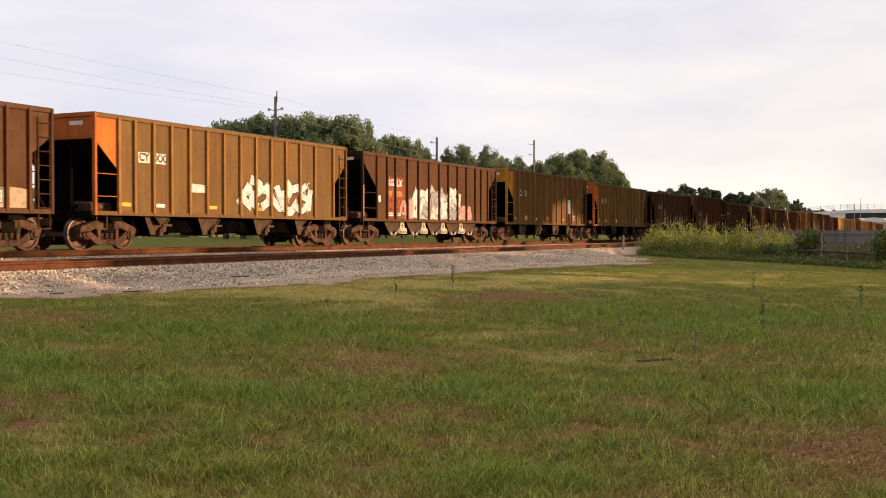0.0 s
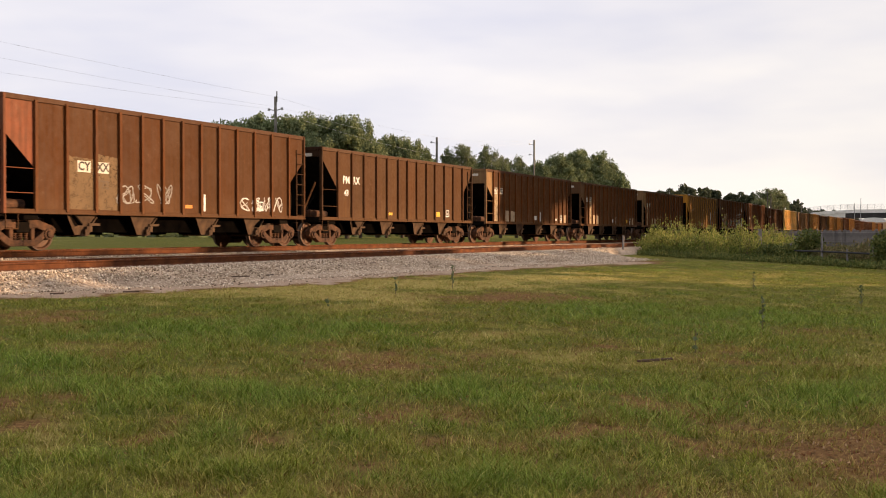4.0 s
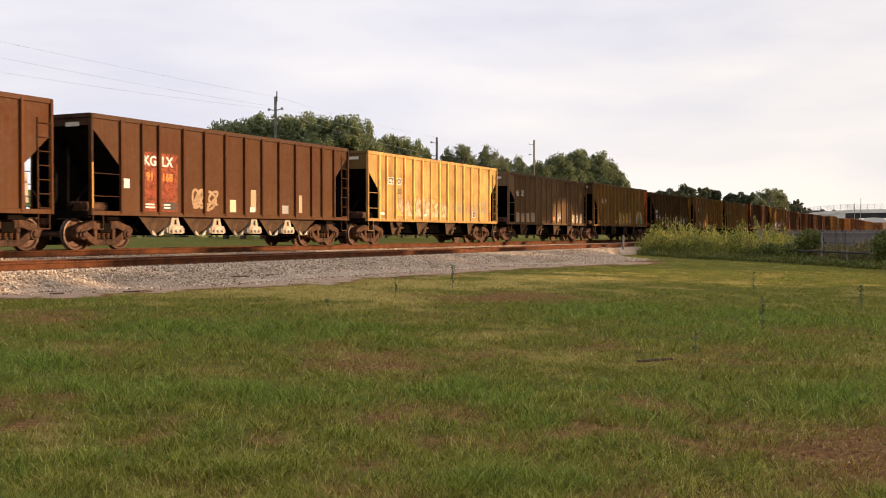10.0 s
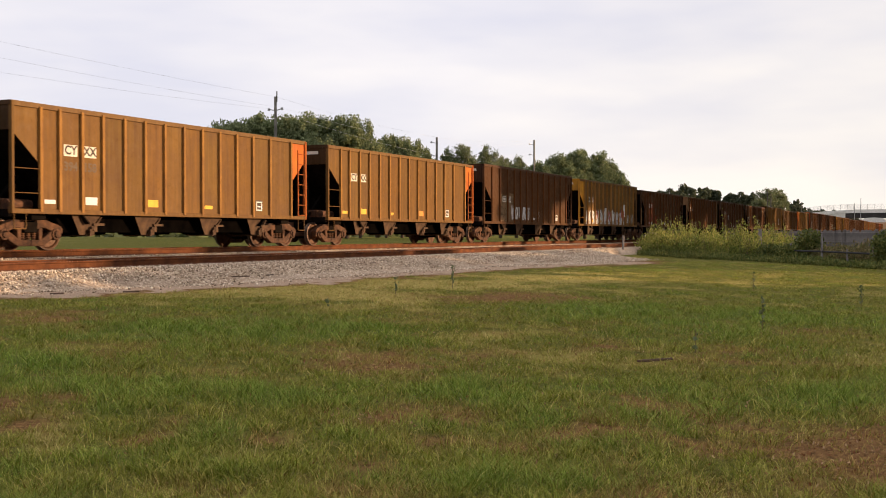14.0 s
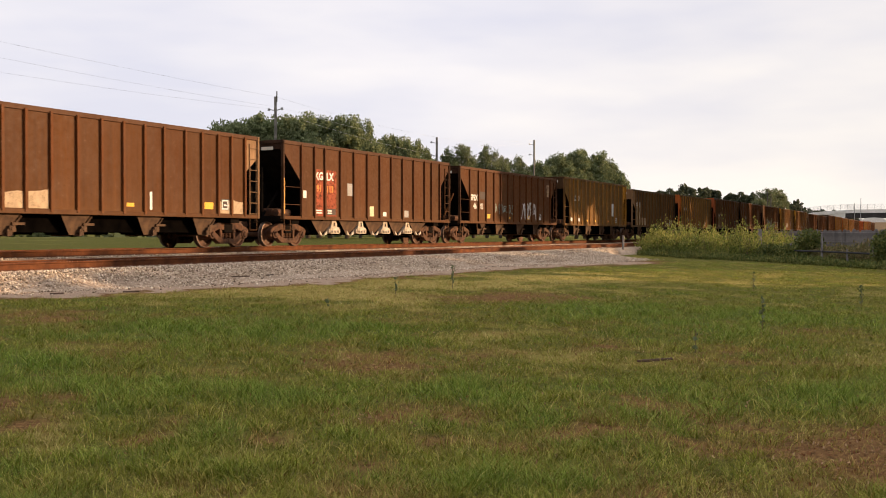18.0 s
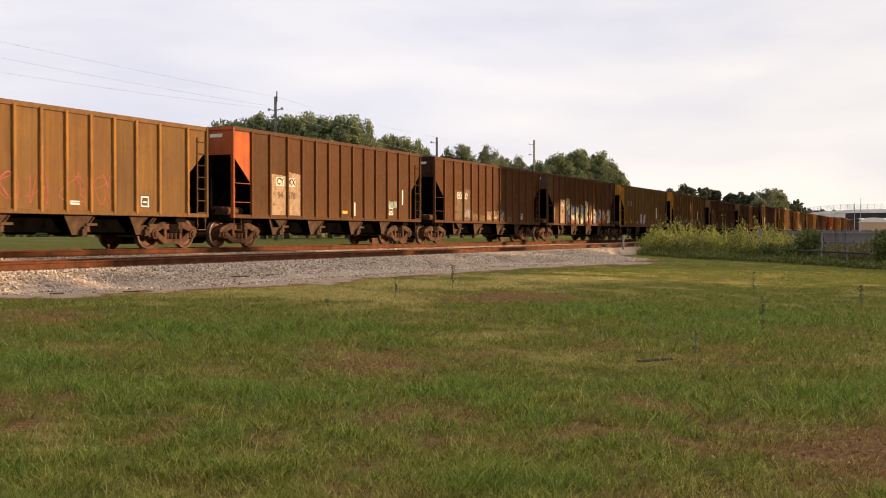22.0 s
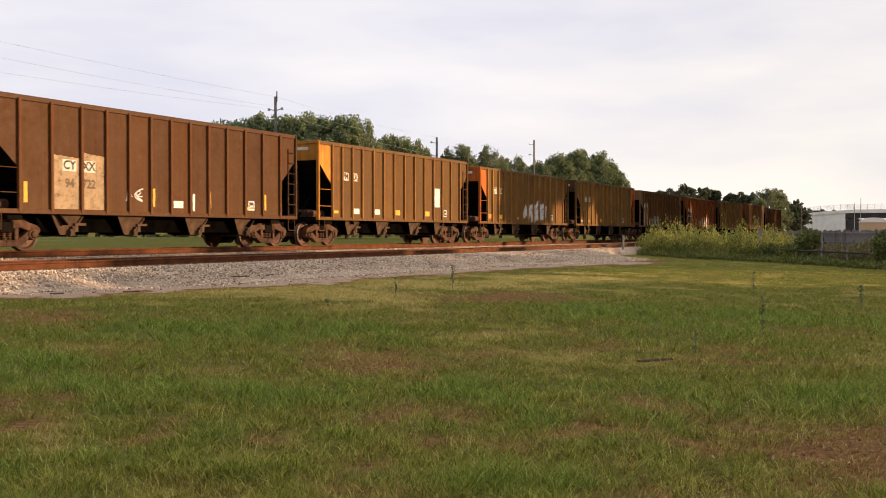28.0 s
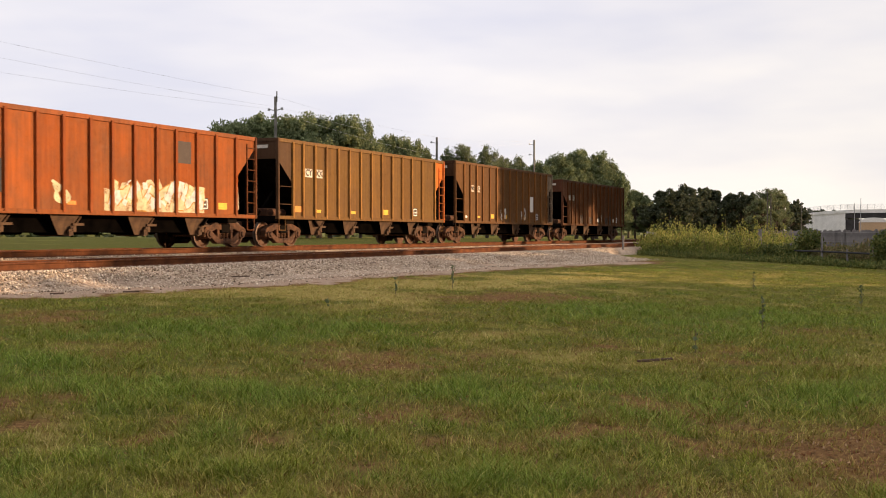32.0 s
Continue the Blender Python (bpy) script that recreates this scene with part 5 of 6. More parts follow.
def tree_meshes(seed, height, spread, low, leaves, size, mat, clumps=26, even=False):
    """A trunk with limbs, and a crown of leaves gathered in clumps round the limbs' ends."""
    rng = np.random.default_rng(seed)
    sh = Shape()
    fork = height * max(low, 0.16)
    sh.bar((0, 0, -0.3), (0.1, 0.05, fork), height * 0.032, 8, height * 0.024)
    cents, boughs = [], []
    for k in range(max(5, clumps // 6)):
        a, h = rng.uniform(0, 6.28), rng.uniform(0, 1) ** 0.7
        r = spread * math.sqrt(max(0.05, 1 - (2 * h - 0.8) ** 2 * 0.8)) * rng.uniform(0.3, 0.85)
        boughs.append((np.array([r * math.cos(a), r * math.sin(a), height * (low + (0.84 - low) * h)]), rng.uniform(0.16, 0.3)))
    for k in range(clumps):
        at, wide = boughs[k % len(boughs)]
        d = rng.normal(0, 1, 3)
        d /= np.linalg.norm(d)
        c = at + d * np.array([spread, spread, height * 0.42]) * wide * rng.uniform(0.4, 1.0)
        c[2] = max(c[2], height * low)
        size_of = rng.uniform(0.07, 0.17)
        if even or k % 2:
            a, h = rng.uniform(0, 6.28), rng.uniform(0, 1) ** 0.8
            r = spread * math.sqrt(max(0.05, 1 - (2 * h - 0.85) ** 2 * 0.75)) * rng.uniform(0.35, 1.0)
            c = np.array([r * math.cos(a), r * math.sin(a), height * (low + (0.93 - low) * h) * rng.uniform(0.93, 1.03)])
            size_of = rng.uniform(0.15, 0.36) if even else rng.uniform(0.07, 0.18)
        cents.append((c, spread * size_of))
        mid = (c[0] * 0.35, c[1] * 0.35, fork + (c[2] - fork) * 0.45)
        if k % 2 == 0:
            sh.bar((0.1, 0.05, fork * 0.95), mid, height * 0.016, 5, height * 0.01)
            sh.bar(mid, tuple(c), height * 0.01, 5, height * 0.003)
    pts = []
    per = leaves // clumps
    for c, r in cents:
        d = rng.normal(0, 1, (per, 3))
        d /= np.linalg.norm(d, axis=1)[:, None]
        q = c + d * (r * np.abs(rng.normal(0.7, 0.24, (per, 1)))) * np.array([1, 1, 0.72])
        pts.append(q)
    pts = np.concatenate(pts)
    pts = pts[pts[:, 2] > 0.15]
    return sh.mesh("trunk", BARK, smooth=True), leaf_quads(pts, size, rng, "crown", mat)


OAKS = [tree_meshes(s, 12, 6.2, 0.2, 34000, 0.17, LEAF_OAK, 190) for s in (1, 2, 3)]
FAR_OAKS = [tree_meshes(s, 12, 6.2, 0.1, 10000, 0.38, LEAF_OAK_SHADED, 110) for s in (5, 6)]
LIGHTS = [tree_meshes(s, 12, 3.0, 0.2, 12000, 0.16, LEAF_LIGHT, 90, True) for s in (11, 12)]
CLEAR = tree_meshes(33, 12, 3.0, 0.56, 14000, 0.2, LEAF_LIGHT, 60, True)
HIGH = tree_meshes(31, 10, 3.6, 0.76, 8000, 0.6, LEAF_OAK, 36, True)
BUSHES = [tree_meshes(s, 10, 4.6, 0.04, 9000, 0.7, LEAF_OAK, 44, True) for s in (21, 22)]


def tree(kind, x, y, z, height, width, label, name="oak_tree", group="trees behind the tracks", base=12.0, turn=None):
    t = thing(name, x, y, z, label, "tree", group)
    t.scale = (width, width, height / base)
    t.rotation_euler = (0, 0, random.uniform(0, 6.28) if turn is None else turn)
    part("trunk", kind[0], t)
    part("crown", kind[1], t)
    return t


def tree_at(px, y, top_px, kind, width, label, name="oak_tree"):
    """A tree in the lane y metres across, at the heading px, as high as the elevation given by top_px over the horizon."""
    x = ray_point(px, y)
    depth = x * math.cos(HEAD) + y * math.sin(HEAD)
    z = lawn_height(x, y) - 0.05
    tree(kind, x, y, z, 1.05 * (1.5 - z + top_px * depth / 1865), width * 1.15, label, name)


def build_trees():
    oak = "broad dark green live oak tree"
    for px, y, top, k, w in ((400, 74, 194, 0, 0.8), (430, 71, 198, 1, 0.8), (466, 72, 207, 2, 0.85), (508, 70, 204, 0, 0.85), (545, 74, 210, 1, 0.8), (584, 72, 205, 2, 0.75), (614, 70, 206, 0, 0.8), (638, 71, 196, 1, 0.55), (565, 84, 196, 1, 1.0),
                             (480, 84, 190, 2, 1.0), (684, 74, 173, 2, 0.6), (712, 72, 168, 0, 0.6), (736, 74, 160, 1, 0.55), (668, 86, 150, 0, 0.9), (756, 78, 138, 0, 0.5)):
        tree_at(px, y, top, OAKS[k], w, oak)
    for px, y, top, k, w in ((794, 72, 148, 1, 0.6), (818, 70, 158, 0, 0.8), (862, 72, 152, 1, 0.75), (886, 74, 137, 0, 0.8), (914, 76, 134, 1, 0.9), (838, 80, 135, 0, 0.9), (932, 78, 118, 0, 0.8)):
        tree_at(px, y, top, LIGHTS[k], w, "slim light green tree", "slim_tree")
    for px, y, top, k, w in ((958, 62, 124, 1, 0.7), (985, 60, 138, 0, 0.8), (1020, 58, 147, 2, 0.85), (1056, 62, 140, 1, 0.85), (1082, 62, 122, 0, 0.6), (1100, 62, 98, 1, 0.42), (1035, 70, 130, 0, 1.0), (1124, 70, 76, 0, 0.7), (1140, 74, 62, 2, 0.6),
                             (1112, 84, 66, 1, 0.8)):
        tree_at(px, y, top, OAKS[k], w, oak)
    # the last four are added to stand in for the shade under the bridge
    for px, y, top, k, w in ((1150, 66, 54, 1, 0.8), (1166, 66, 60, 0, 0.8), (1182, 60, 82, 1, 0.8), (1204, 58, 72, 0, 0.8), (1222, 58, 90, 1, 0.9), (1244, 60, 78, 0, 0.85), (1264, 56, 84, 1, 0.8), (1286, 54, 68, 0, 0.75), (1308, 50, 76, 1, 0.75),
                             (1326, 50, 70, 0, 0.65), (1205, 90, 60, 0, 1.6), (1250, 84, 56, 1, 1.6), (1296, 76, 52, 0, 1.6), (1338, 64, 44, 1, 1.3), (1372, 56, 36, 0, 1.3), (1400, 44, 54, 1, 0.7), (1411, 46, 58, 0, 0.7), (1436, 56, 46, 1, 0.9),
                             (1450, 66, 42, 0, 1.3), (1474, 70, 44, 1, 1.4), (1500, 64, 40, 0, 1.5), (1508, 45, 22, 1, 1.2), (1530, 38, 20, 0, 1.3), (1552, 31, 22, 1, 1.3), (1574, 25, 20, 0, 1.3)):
        tree_at(px, y, top, FAR_OAKS[k], w, "distant oak beyond the field with shade in its leaf colour")
    for px, y, top, k, w in ((1344, 42, 62, 0, 0.9), (1356, 43, 78, 1, 1.0), (1372, 44, 80, 0, 1.1), (1384, 44, 70, 1, 0.8)):
        tree_at(px, y, top, LIGHTS[k], w, "slender pale green tree near the bridge", "slim_tree")
    # far wood that closes the horizon
    rng = np.random.default_rng(9)
    n = 16000
    x = rng.uniform(120, 1300, n)
    y = 190 + rng.uniform(0, 40, n) + 0.0 * x
    z = rng.uniform(0, 1, n) ** 0.7 * (9 + 4 * np.sin(x * 0.05) + 2.5 * np.sin(x * 0.17 + 1))
    me = leaf_quads(np.stack([x, y, z], 1), 2.4, rng, "far_woods", LEAF_OAK)
    tagged(new("far_woods", me), "distant dark line of woods beyond the field", "woods", kind="stuff")
    # trees added out of view behind the viewer, whose shade lies over the lawn
    shade = "unseen green tree added beside the lawn for its shade"
    for k, (x, y, h, w) in enumerate(SHADE_ROW):
        tree(BUSHES[k % 2], x, y, 0.0, h, w, shade, "unseen_shade_tree", "trees along the lawn", 10.0)
    # thin crowns added out of view, to break up the sun on the cars
    for x, y, h in ((70, -5, 13), (74, -7, 15), (78, -5, 16), (82, -6, 16)):
        tree(CLEAR, x, y, 0.0, h, 1.1, "unseen thin-leaved tree added to dapple the sun", "unseen_shade_tree", "trees along the lawn")
    # high crowns added out of view, so that low sun passes beneath
    for x, y in ((40.5, -14), (44.5, -15), (48.8, -14)):
        tree(HIGH, x, y, 0.0, 8.2, 0.8, "unseen clear-stemmed tree added to let a strip of sun through", "unseen_shade_tree", "trees along the lawn", 10.0)


# unseen trees, placed only for the shade on the lawn and the train
SHADE_ROW = [(x, -13 - (k % 2) * 2.5, 7.5, 0.85) for k, x in enumerate((-16, -11, -6, -1, 4, 9, 14, 18.5, 27.6, 37.4, 54, 58, 63, 68))]
SHADE_ROW += [(23.2, -14, 6.1, 0.85), (32.6, -14, 6.7, 0.85)]
SHADE_ROW += [(x, -3.5 - (k % 2) * 3, 36 + 1.5 * (k % 3), 1.35) for k, x in enumerate((87, 92, 97, 103, 109, 115, 121, 127, 133, 138))]
SHADE_ROW += [(x, -4 - (k % 3) * 2, 27, 0.75) for k, x in enumerate((150, 161, 172, 182, 195, 206, 218, 232, 247, 262))]


def pole(x, h, y, arms, label, drop_a=0.0, drop_b=0.0):
    """A wooden pole. Returns the places where its wires hang."""
    p = thing("utility_pole", x, y, 0.2, label, "utility pole", "power line poles")
    part("post", Shape().bar((0, 0, -0.3), (0, 0, h), 0.19, 10, 0.13).mesh("post", WOOD, smooth=True), p)
    if arms:
        hooks = [(-0.75, h - 1.1 - drop_a), (0.75, h - 1.1 - drop_b)]
        part("lightning_rod", Shape().bar((0.02, -0.15, h - 0.5), (0.02, -0.15, h + 0.5), 0.06).mesh("lightning_rod", WOOD), p)
    else:
        hooks = [(0.75, h - 0.5), (0.75, h - 2.1)]
    for dy, z in hooks:
        part("bracket", Shape().bar((0, 0, z - 0.25), (0, dy, z - 0.05), 0.045).mesh("bracket", METAL_GREY), p)
        part("insulator", Shape().bar((0, dy, z - 0.1), (0, dy, z + 0.03), 0.1, 8).bar((0, dy, z - 0.2), (0, dy, z - 0.1), 0.13, 8).mesh("insulator", METAL_GREY), p)
    return [Vector((x, y, h + 0.2))] + [Vector((x, y + dy, z + 0.2)) for dy, z in hooks]


def wire(name, a, b, sag, label="thin grey overhead power wire"):
    cu = bpy.data.curves.new(name, "CURVE")
    cu.dimensions, cu.bevel_depth, cu.bevel_resolution = "3D", 0.0065, 0
    sp = cu.splines.new("POLY")
    sp.points.add(16)
    for i in range(17):
        t = i / 16
        q = a.lerp(b, t)
        sp.points[i].co = (q.x, q.y, q.z - sag * 4 * t * (1 - t), 1)
    cu.materials.append(WIRE)
    ob = new(name, cu)
    me = bpy.data.meshes.new_from_object(ob)
    bpy.data.objects.remove(ob)
    tagged(new(name, me), label, "wire", "overhead wires")


def build_poles():
    spots = []
    for px, top_px in ((488, 243), (773, 171), (945, 166)):
        x = ray_point(px, 58)
        spots.append((x, 1.25 + top_px * (x * math.cos(HEAD) + 58 * math.sin(HEAD)) / 1865))
    spots.insert(0, (2 * spots[0][0] - spots[1][0], spots[0][1]))
    hung = [pole(x, h, 58, k < 2, lab, 0.15 * (k == 0), 0.9 * (k == 0)) for k, ((x, h), lab) in enumerate(zip(spots, (
        "weathered wooden utility pole beside the railway", "weathered grey wooden utility pole with bracket insulators",
        "slim wooden utility pole with side insulators", "tall wooden utility pole above the oak trees")))]
    sags = ((0.12, 0.15, 0.15), (0.3, 0.35, 0.35), (0.4, 0.4, 0.4))
    for a, b, sag in zip(hung, hung[1:], sags):
        for p, q, s in zip(a, b, sag):
            wire("overhead_wire", p, q, s)


def build_weeds():
    """Tall weeds on the verge between the lawn and the tracks, and scrub along the fence."""
    rng = np.random.default_rng(12)
    for name, label, count, mat, size, hi, zone in (
            ("weed_patch", "tall yellow-green flowering weeds beside the tracks", 3200, LEAF_WEED, 0.05, 1.55, (1128, 1400, 62, 76)),
            ("scrub_patch", "brown and green scrub along the fence", 3000, LEAF_SCRUB, 0.05, 0.95, (1320, 1580, 44, 62)),
            ("dark_scrub", "low dark green undergrowth at the verge", 1500, LEAF_VERGE, 0.045, 0.42, (1130, 1580, 43, 72))):
        stems, leaves, heads = Shape(), [], []
        for _ in range(count):
            px = rng.uniform(zone[0], zone[1])
            t = (px - zone[0]) / (zone[1] - zone[0])
            if name == "weed_patch":
                depth = 70 - 10 * t + rng.uniform(-4, 9)
            elif name == "scrub_patch":
                depth = 60 - 13 * t + rng.uniform(0, 7)
            else:
                depth = 65 - 20 * t + rng.uniform(-2.5, 3.5)
            x, y = view_place(px, depth)
            z = lawn_height(x, y)
            h = hi * rng.uniform(0.35, 1.0) * (0.85 + 0.95 * noise.noise((x * 0.55, y * 0.55, 2)) + 0.6 * noise.noise((x * 1.6, y * 1.6, 2))) * (smooth01(0, 0.15, t) * 0.6 + 0.4 if name == "weed_patch" else 1)
            lx, ly = rng.normal(0, 0.12, 2)
            if name != "dark_scrub" and rng.random() < 0.4:
                stems.bar((x, y, z), (x + lx, y + ly, z + h * 1.06), 0.012, 3, 0.006)
            m = 24
            hh = rng.uniform(0.1, 1.0, m) ** (1.2 if name == "weed_patch" else 0.8)
            if name == "weed_patch":
                if rng.random() < 0.1:
                    h *= 1.3
                if rng.random() < 0.62 - 0.45 * t:
                    hq = rng.uniform(0.74, 1.12, 16)
                    heads.append(np.stack([x + lx * hq + rng.normal(0, 0.05, 16) * (1.2 - hq) * 3, y + ly * hq + rng.normal(0, 0.05, 16), z + h * hq], 1))
            leaves.append(np.stack([x + lx * hh + rng.normal(0, 0.09, m), y + ly * hh + rng.normal(0, 0.09, m), z + h * hh], 1))
        me = leaf_quads(np.concatenate(leaves), size, rng, name, mat, 2.0, 0.9)
        tagged(new(name, me), label, "weeds", kind="stuff")
        if heads:
            tagged(new("weed_flowers", leaf_quads(np.concatenate(heads), 0.05, rng, "weed_flowers", LEAF_FLOWER, 1.6, 0.9)), "yellow flower heads on the tall weeds", "weeds", kind="stuff")
        if stems.v:
            tagged(new(name + "_stalks", stems.mesh("stalks", STALK)), "thin dry weed stalks", "weeds", kind="stuff")
    for px, d, r, h, lab in ((1362, 57, 0.7, 0.9, "dark green bush beside the fence post"), (1432, 55, 0.75, 1.75, "rounded green bush at the fence"), (1572, 46, 0.7, 1.7, "dark green bush at the fence end"),
                         (1400, 55, 0.7, 0.9, "small dark bush by the fence")):
        x, y = view_place(px, d)
        b = thing("bush", x, y, lawn_height(x, y), lab, "bush", "bushes along the fence")
        c = rng.normal(0, 1, (3000, 3))
        c /= np.linalg.norm(c, axis=1)[:, None]
        c *= rng.uniform(0.4, 1.1, (3000, 1))
        c = c * np.array([r, r, h / 2]) + np.array([0, 0, h / 2])
        part("twigs", Shape().bar((0, 0, -0.1), (0.1, 0, h * 0.6), 0.03, 5, 0.01).bar((0, 0, 0), (-0.2, 0.1, h * 0.5), 0.02, 5, 0.01).mesh("twigs", BARK), b)
        part("leaves", leaf_quads(c, 0.075, rng, "leaves", LEAF_VERGE, 1.4, 1.2), b)


def build_fence():
    f = thing("fence", *view_place(1455, 52), 0, "grey weathered wooden post and rail fence among weeds", "fence")
    f.location.z = lawn_height(f.location.x, f.location.y)
    spots = [(1345, 60, 1.75, 0.12), (1400, 55, 1.0, 0.06), (1455, 52, 1.5, 0.06), (1500, 50, 0.8, 0.05), (1547, 48, 1.35, 0.09), (1590, 46, 1.3, 0.09)]
    ends = []
    for px, d, h, r in spots:
        x, y = view_place(px, d)
        z = lawn_height(x, y)
        a = Vector((x, y, z)) - f.location
        part("post", Shape().bar(tuple(a - Vector((0, 0, 0.2))), tuple(a + Vector((0.03, 0.02, h))), r, 8, r * 0.9).mesh("post", FENCE_WOOD), f)
        ends.append(a)
    for a, b in zip(ends, ends[1:]):
        up = Vector((0, 0, 0.62))
        part("rail", Shape().bar(tuple(a + up), tuple(b + up), 0.05, 6).mesh("rail", INK["black"]), f, label="black pipe rail")
    # a board fence farther back
    g = thing("board_fence", *view_place(1450, 118), 0.1, "long grey board fence beyond the weeds", "fence")
    a, b = Vector((*view_place(1352, 130), 0.1)), Vector((*view_place(1590, 104), 0.1))
    board = Shape().box(-0.15, 0.15, -0.012, 0.012, 0, 1.0).mesh("board", FENCE_WOOD)
    turn = math.degrees(math.atan2(b.y - a.y, b.x - a.x))
    n = 130
    for k in range(n):
        p = a.lerp(b, k / n) - g.location
        q = part("board", board, g, p.x, p.y, 0, rz=turn)
        q.scale.z = 1.75 + 0.3 * noise.noise((k * 0.37, 0, 0))
        q.scale.x = 0.95
    for z in (0.5, 1.5):
        part("rail", Shape().bar(tuple(a - g.location + Vector((0, 0, z))), tuple(b - g.location + Vector((0, 0, z))), 0.05, 4).mesh("rail", FENCE_WOOD), g)


def build_bridge():
    """The road bridge over the tracks, with its curved approach wall."""
    b = thing("road_bridge", 430, 40, 0, "pale concrete road overpass with a mesh-fenced deck above the tracks", "bridge")
    def lift(y):
        return 8.9 - 2.4 * smooth01(30, 62, y) * ((max(y, 30) - 30) / 32)
    deck, para, wall = Shape(), Shape(), Shape()
    ys = [-110, -60, -20, 0, 20, 28, 33, 37, 41, 45, 49, 53, 58, 62]
    for y0, y1 in zip(ys, ys[1:]):
        z0, z1 = lift(y0) + 1.5, lift(y1) + 1.5
        if y1 <= 37:
            for dx0, dx1, lo, hi, sh in ((0, 12, -2.9, -0.9, deck), (-0.4, 0.0, -1.0, 0.35, para)):
                sh.add([(dx0, y0 - 40, z0 + lo), (dx1, y0 - 40, z0 + lo), (dx1, y1 - 40, z1 + lo), (dx0, y1 - 40, z1 + lo), (dx0, y0 - 40, z0 + hi), (dx1, y0 - 40, z0 + hi), (dx1, y1 - 40, z1 + hi), (dx0, y1 - 40, z1 + hi)],
                       [(0, 3, 2, 1), (4, 5, 6, 7), (0, 1, 5, 4), (1, 2, 6, 5), (2, 3, 7, 6), (3, 0, 4, 7)])
        else:
            para.add([(-0.4, y0 - 40, z0 - 0.9), (0, y0 - 40, z0 - 0.9), (0, y1 - 40, z1 - 0.9), (-0.4, y1 - 40, z1 - 0.9), (-0.4, y0 - 40, z0 + 0.2), (0, y0 - 40, z0 + 0.2), (0, y1 - 40, z1 + 0.2), (-0.4, y1 - 40, z1 + 0.2)],
                     [(0, 3, 2, 1), (4, 5, 6, 7), (0, 1, 5, 4), (1, 2, 6, 5), (2, 3, 7, 6), (3, 0, 4, 7)])
    part("deck", deck.mesh("deck", GIRDER_SHADE), b)
    part("parapet", para.mesh("parapet", CONCRETE), b)
    lane = [y for y in ys if y >= 37]
    side = [(y - 40, 0) for y in (lane[0], lane[-1])] + [(y - 40, lift(y) + 0.8) for y in reversed(lane)]
    n = len(side)
    wall.add([(x, y, z) for x in (0, 12) for y, z in side], [tuple(range(n)), tuple(range(2 * n - 1, n - 1, -1))] + [(i, i + n, (i + 1) % n + n, (i + 1) % n) for i in range(n)])
    part("approach_wall", wall.mesh("approach_wall", CONCRETE), b)
    # a block added under the deck, with the shade there as its dark colour
    part("abutment", Shape().box(0.5, 12, -12, -3.02, 0, 7.0).mesh("abutment", GIRDER_SHADE), b, label="dark block added for the shade under the deck")
    post = Shape().box(-0.06, 0.06, -0.06, 0.06, 0, 2.1).mesh("fence_post", METAL_GREY)
    for k in range(44):
        y = 58 - k * 2.4
        part("fence_post", post, b, -0.2, y - 40, lift(y) + 1.75)
    rails = Shape()
    for y0, y1 in zip(ys, ys[1:]):
        for z in (0.5, 0.9, 1.3, 1.7, 2.05):
            rails.bar((-0.2, y0 - 40, lift(y0) + 1.75 + z), (-0.2, y1 - 40, lift(y1) + 1.75 + z), 0.035, 4)
    part("fence_mesh", rails.mesh("fence_mesh", METAL_GREY), b)
    for y in (8, -16):
        part("pier", Shape().box(3, 5, y - 41, y - 39, 0, 8.5).mesh("pier", CONCRETE), b)
    shed = thing("shed", *view_place(1546, 372), 0.1, "sunlit tan shed with a rounded white roof beyond the bridge", "shed")
    shed.rotation_euler = (0, 0, HEAD + radians(70))
    part("wall", Shape().box(-4.8, 4.8, -3, 3, 0, 5.4).mesh("wall", INK["tan"]), shed)
    arch = [(4.9 * math.cos(math.pi * k / 10), 5.4 + 1.7 * math.sin(math.pi * k / 10)) for k in range(11)]
    part("roof", Shape().prism(arch, -3.2, 3.2).mesh("roof", INK["white"], smooth=False), shed)
    for dx in (-1.7, 1.5):
        part("door", Shape().box(dx - 1.1, dx + 1.1, -3.06, -2.98, 0, 4.2).mesh("door", INK["darkgold"]), shed)
    # lamp posts by the bridge
    for px, h in ((1437, 9), (1512, 11), (1523, 12.5)):
        x, y = view_place(px, 330)
        p = thing("lamp_post", x, y, 0.1, "thin grey metal lamp post near the bridge", "lamp post", "poles near the bridge")
        part("post", Shape().bar((0, 0, 0), (0, 0, h), 0.14, 6, 0.09).mesh("post", METAL_GREY), p)
    for px, h, d in ((1358, 9.5, 190), (1364, 8.6, 190), (1418, 9, 260)):
        x, y = view_place(px, d)
        p = thing("utility_pole", x, y, 0.1, "slim grey wooden pole before distant trees", "utility pole", "poles near the bridge")
        part("post", Shape().bar((0, 0, 0), (0, 0, h), 0.13, 6, 0.09).mesh("post", WOOD), p)


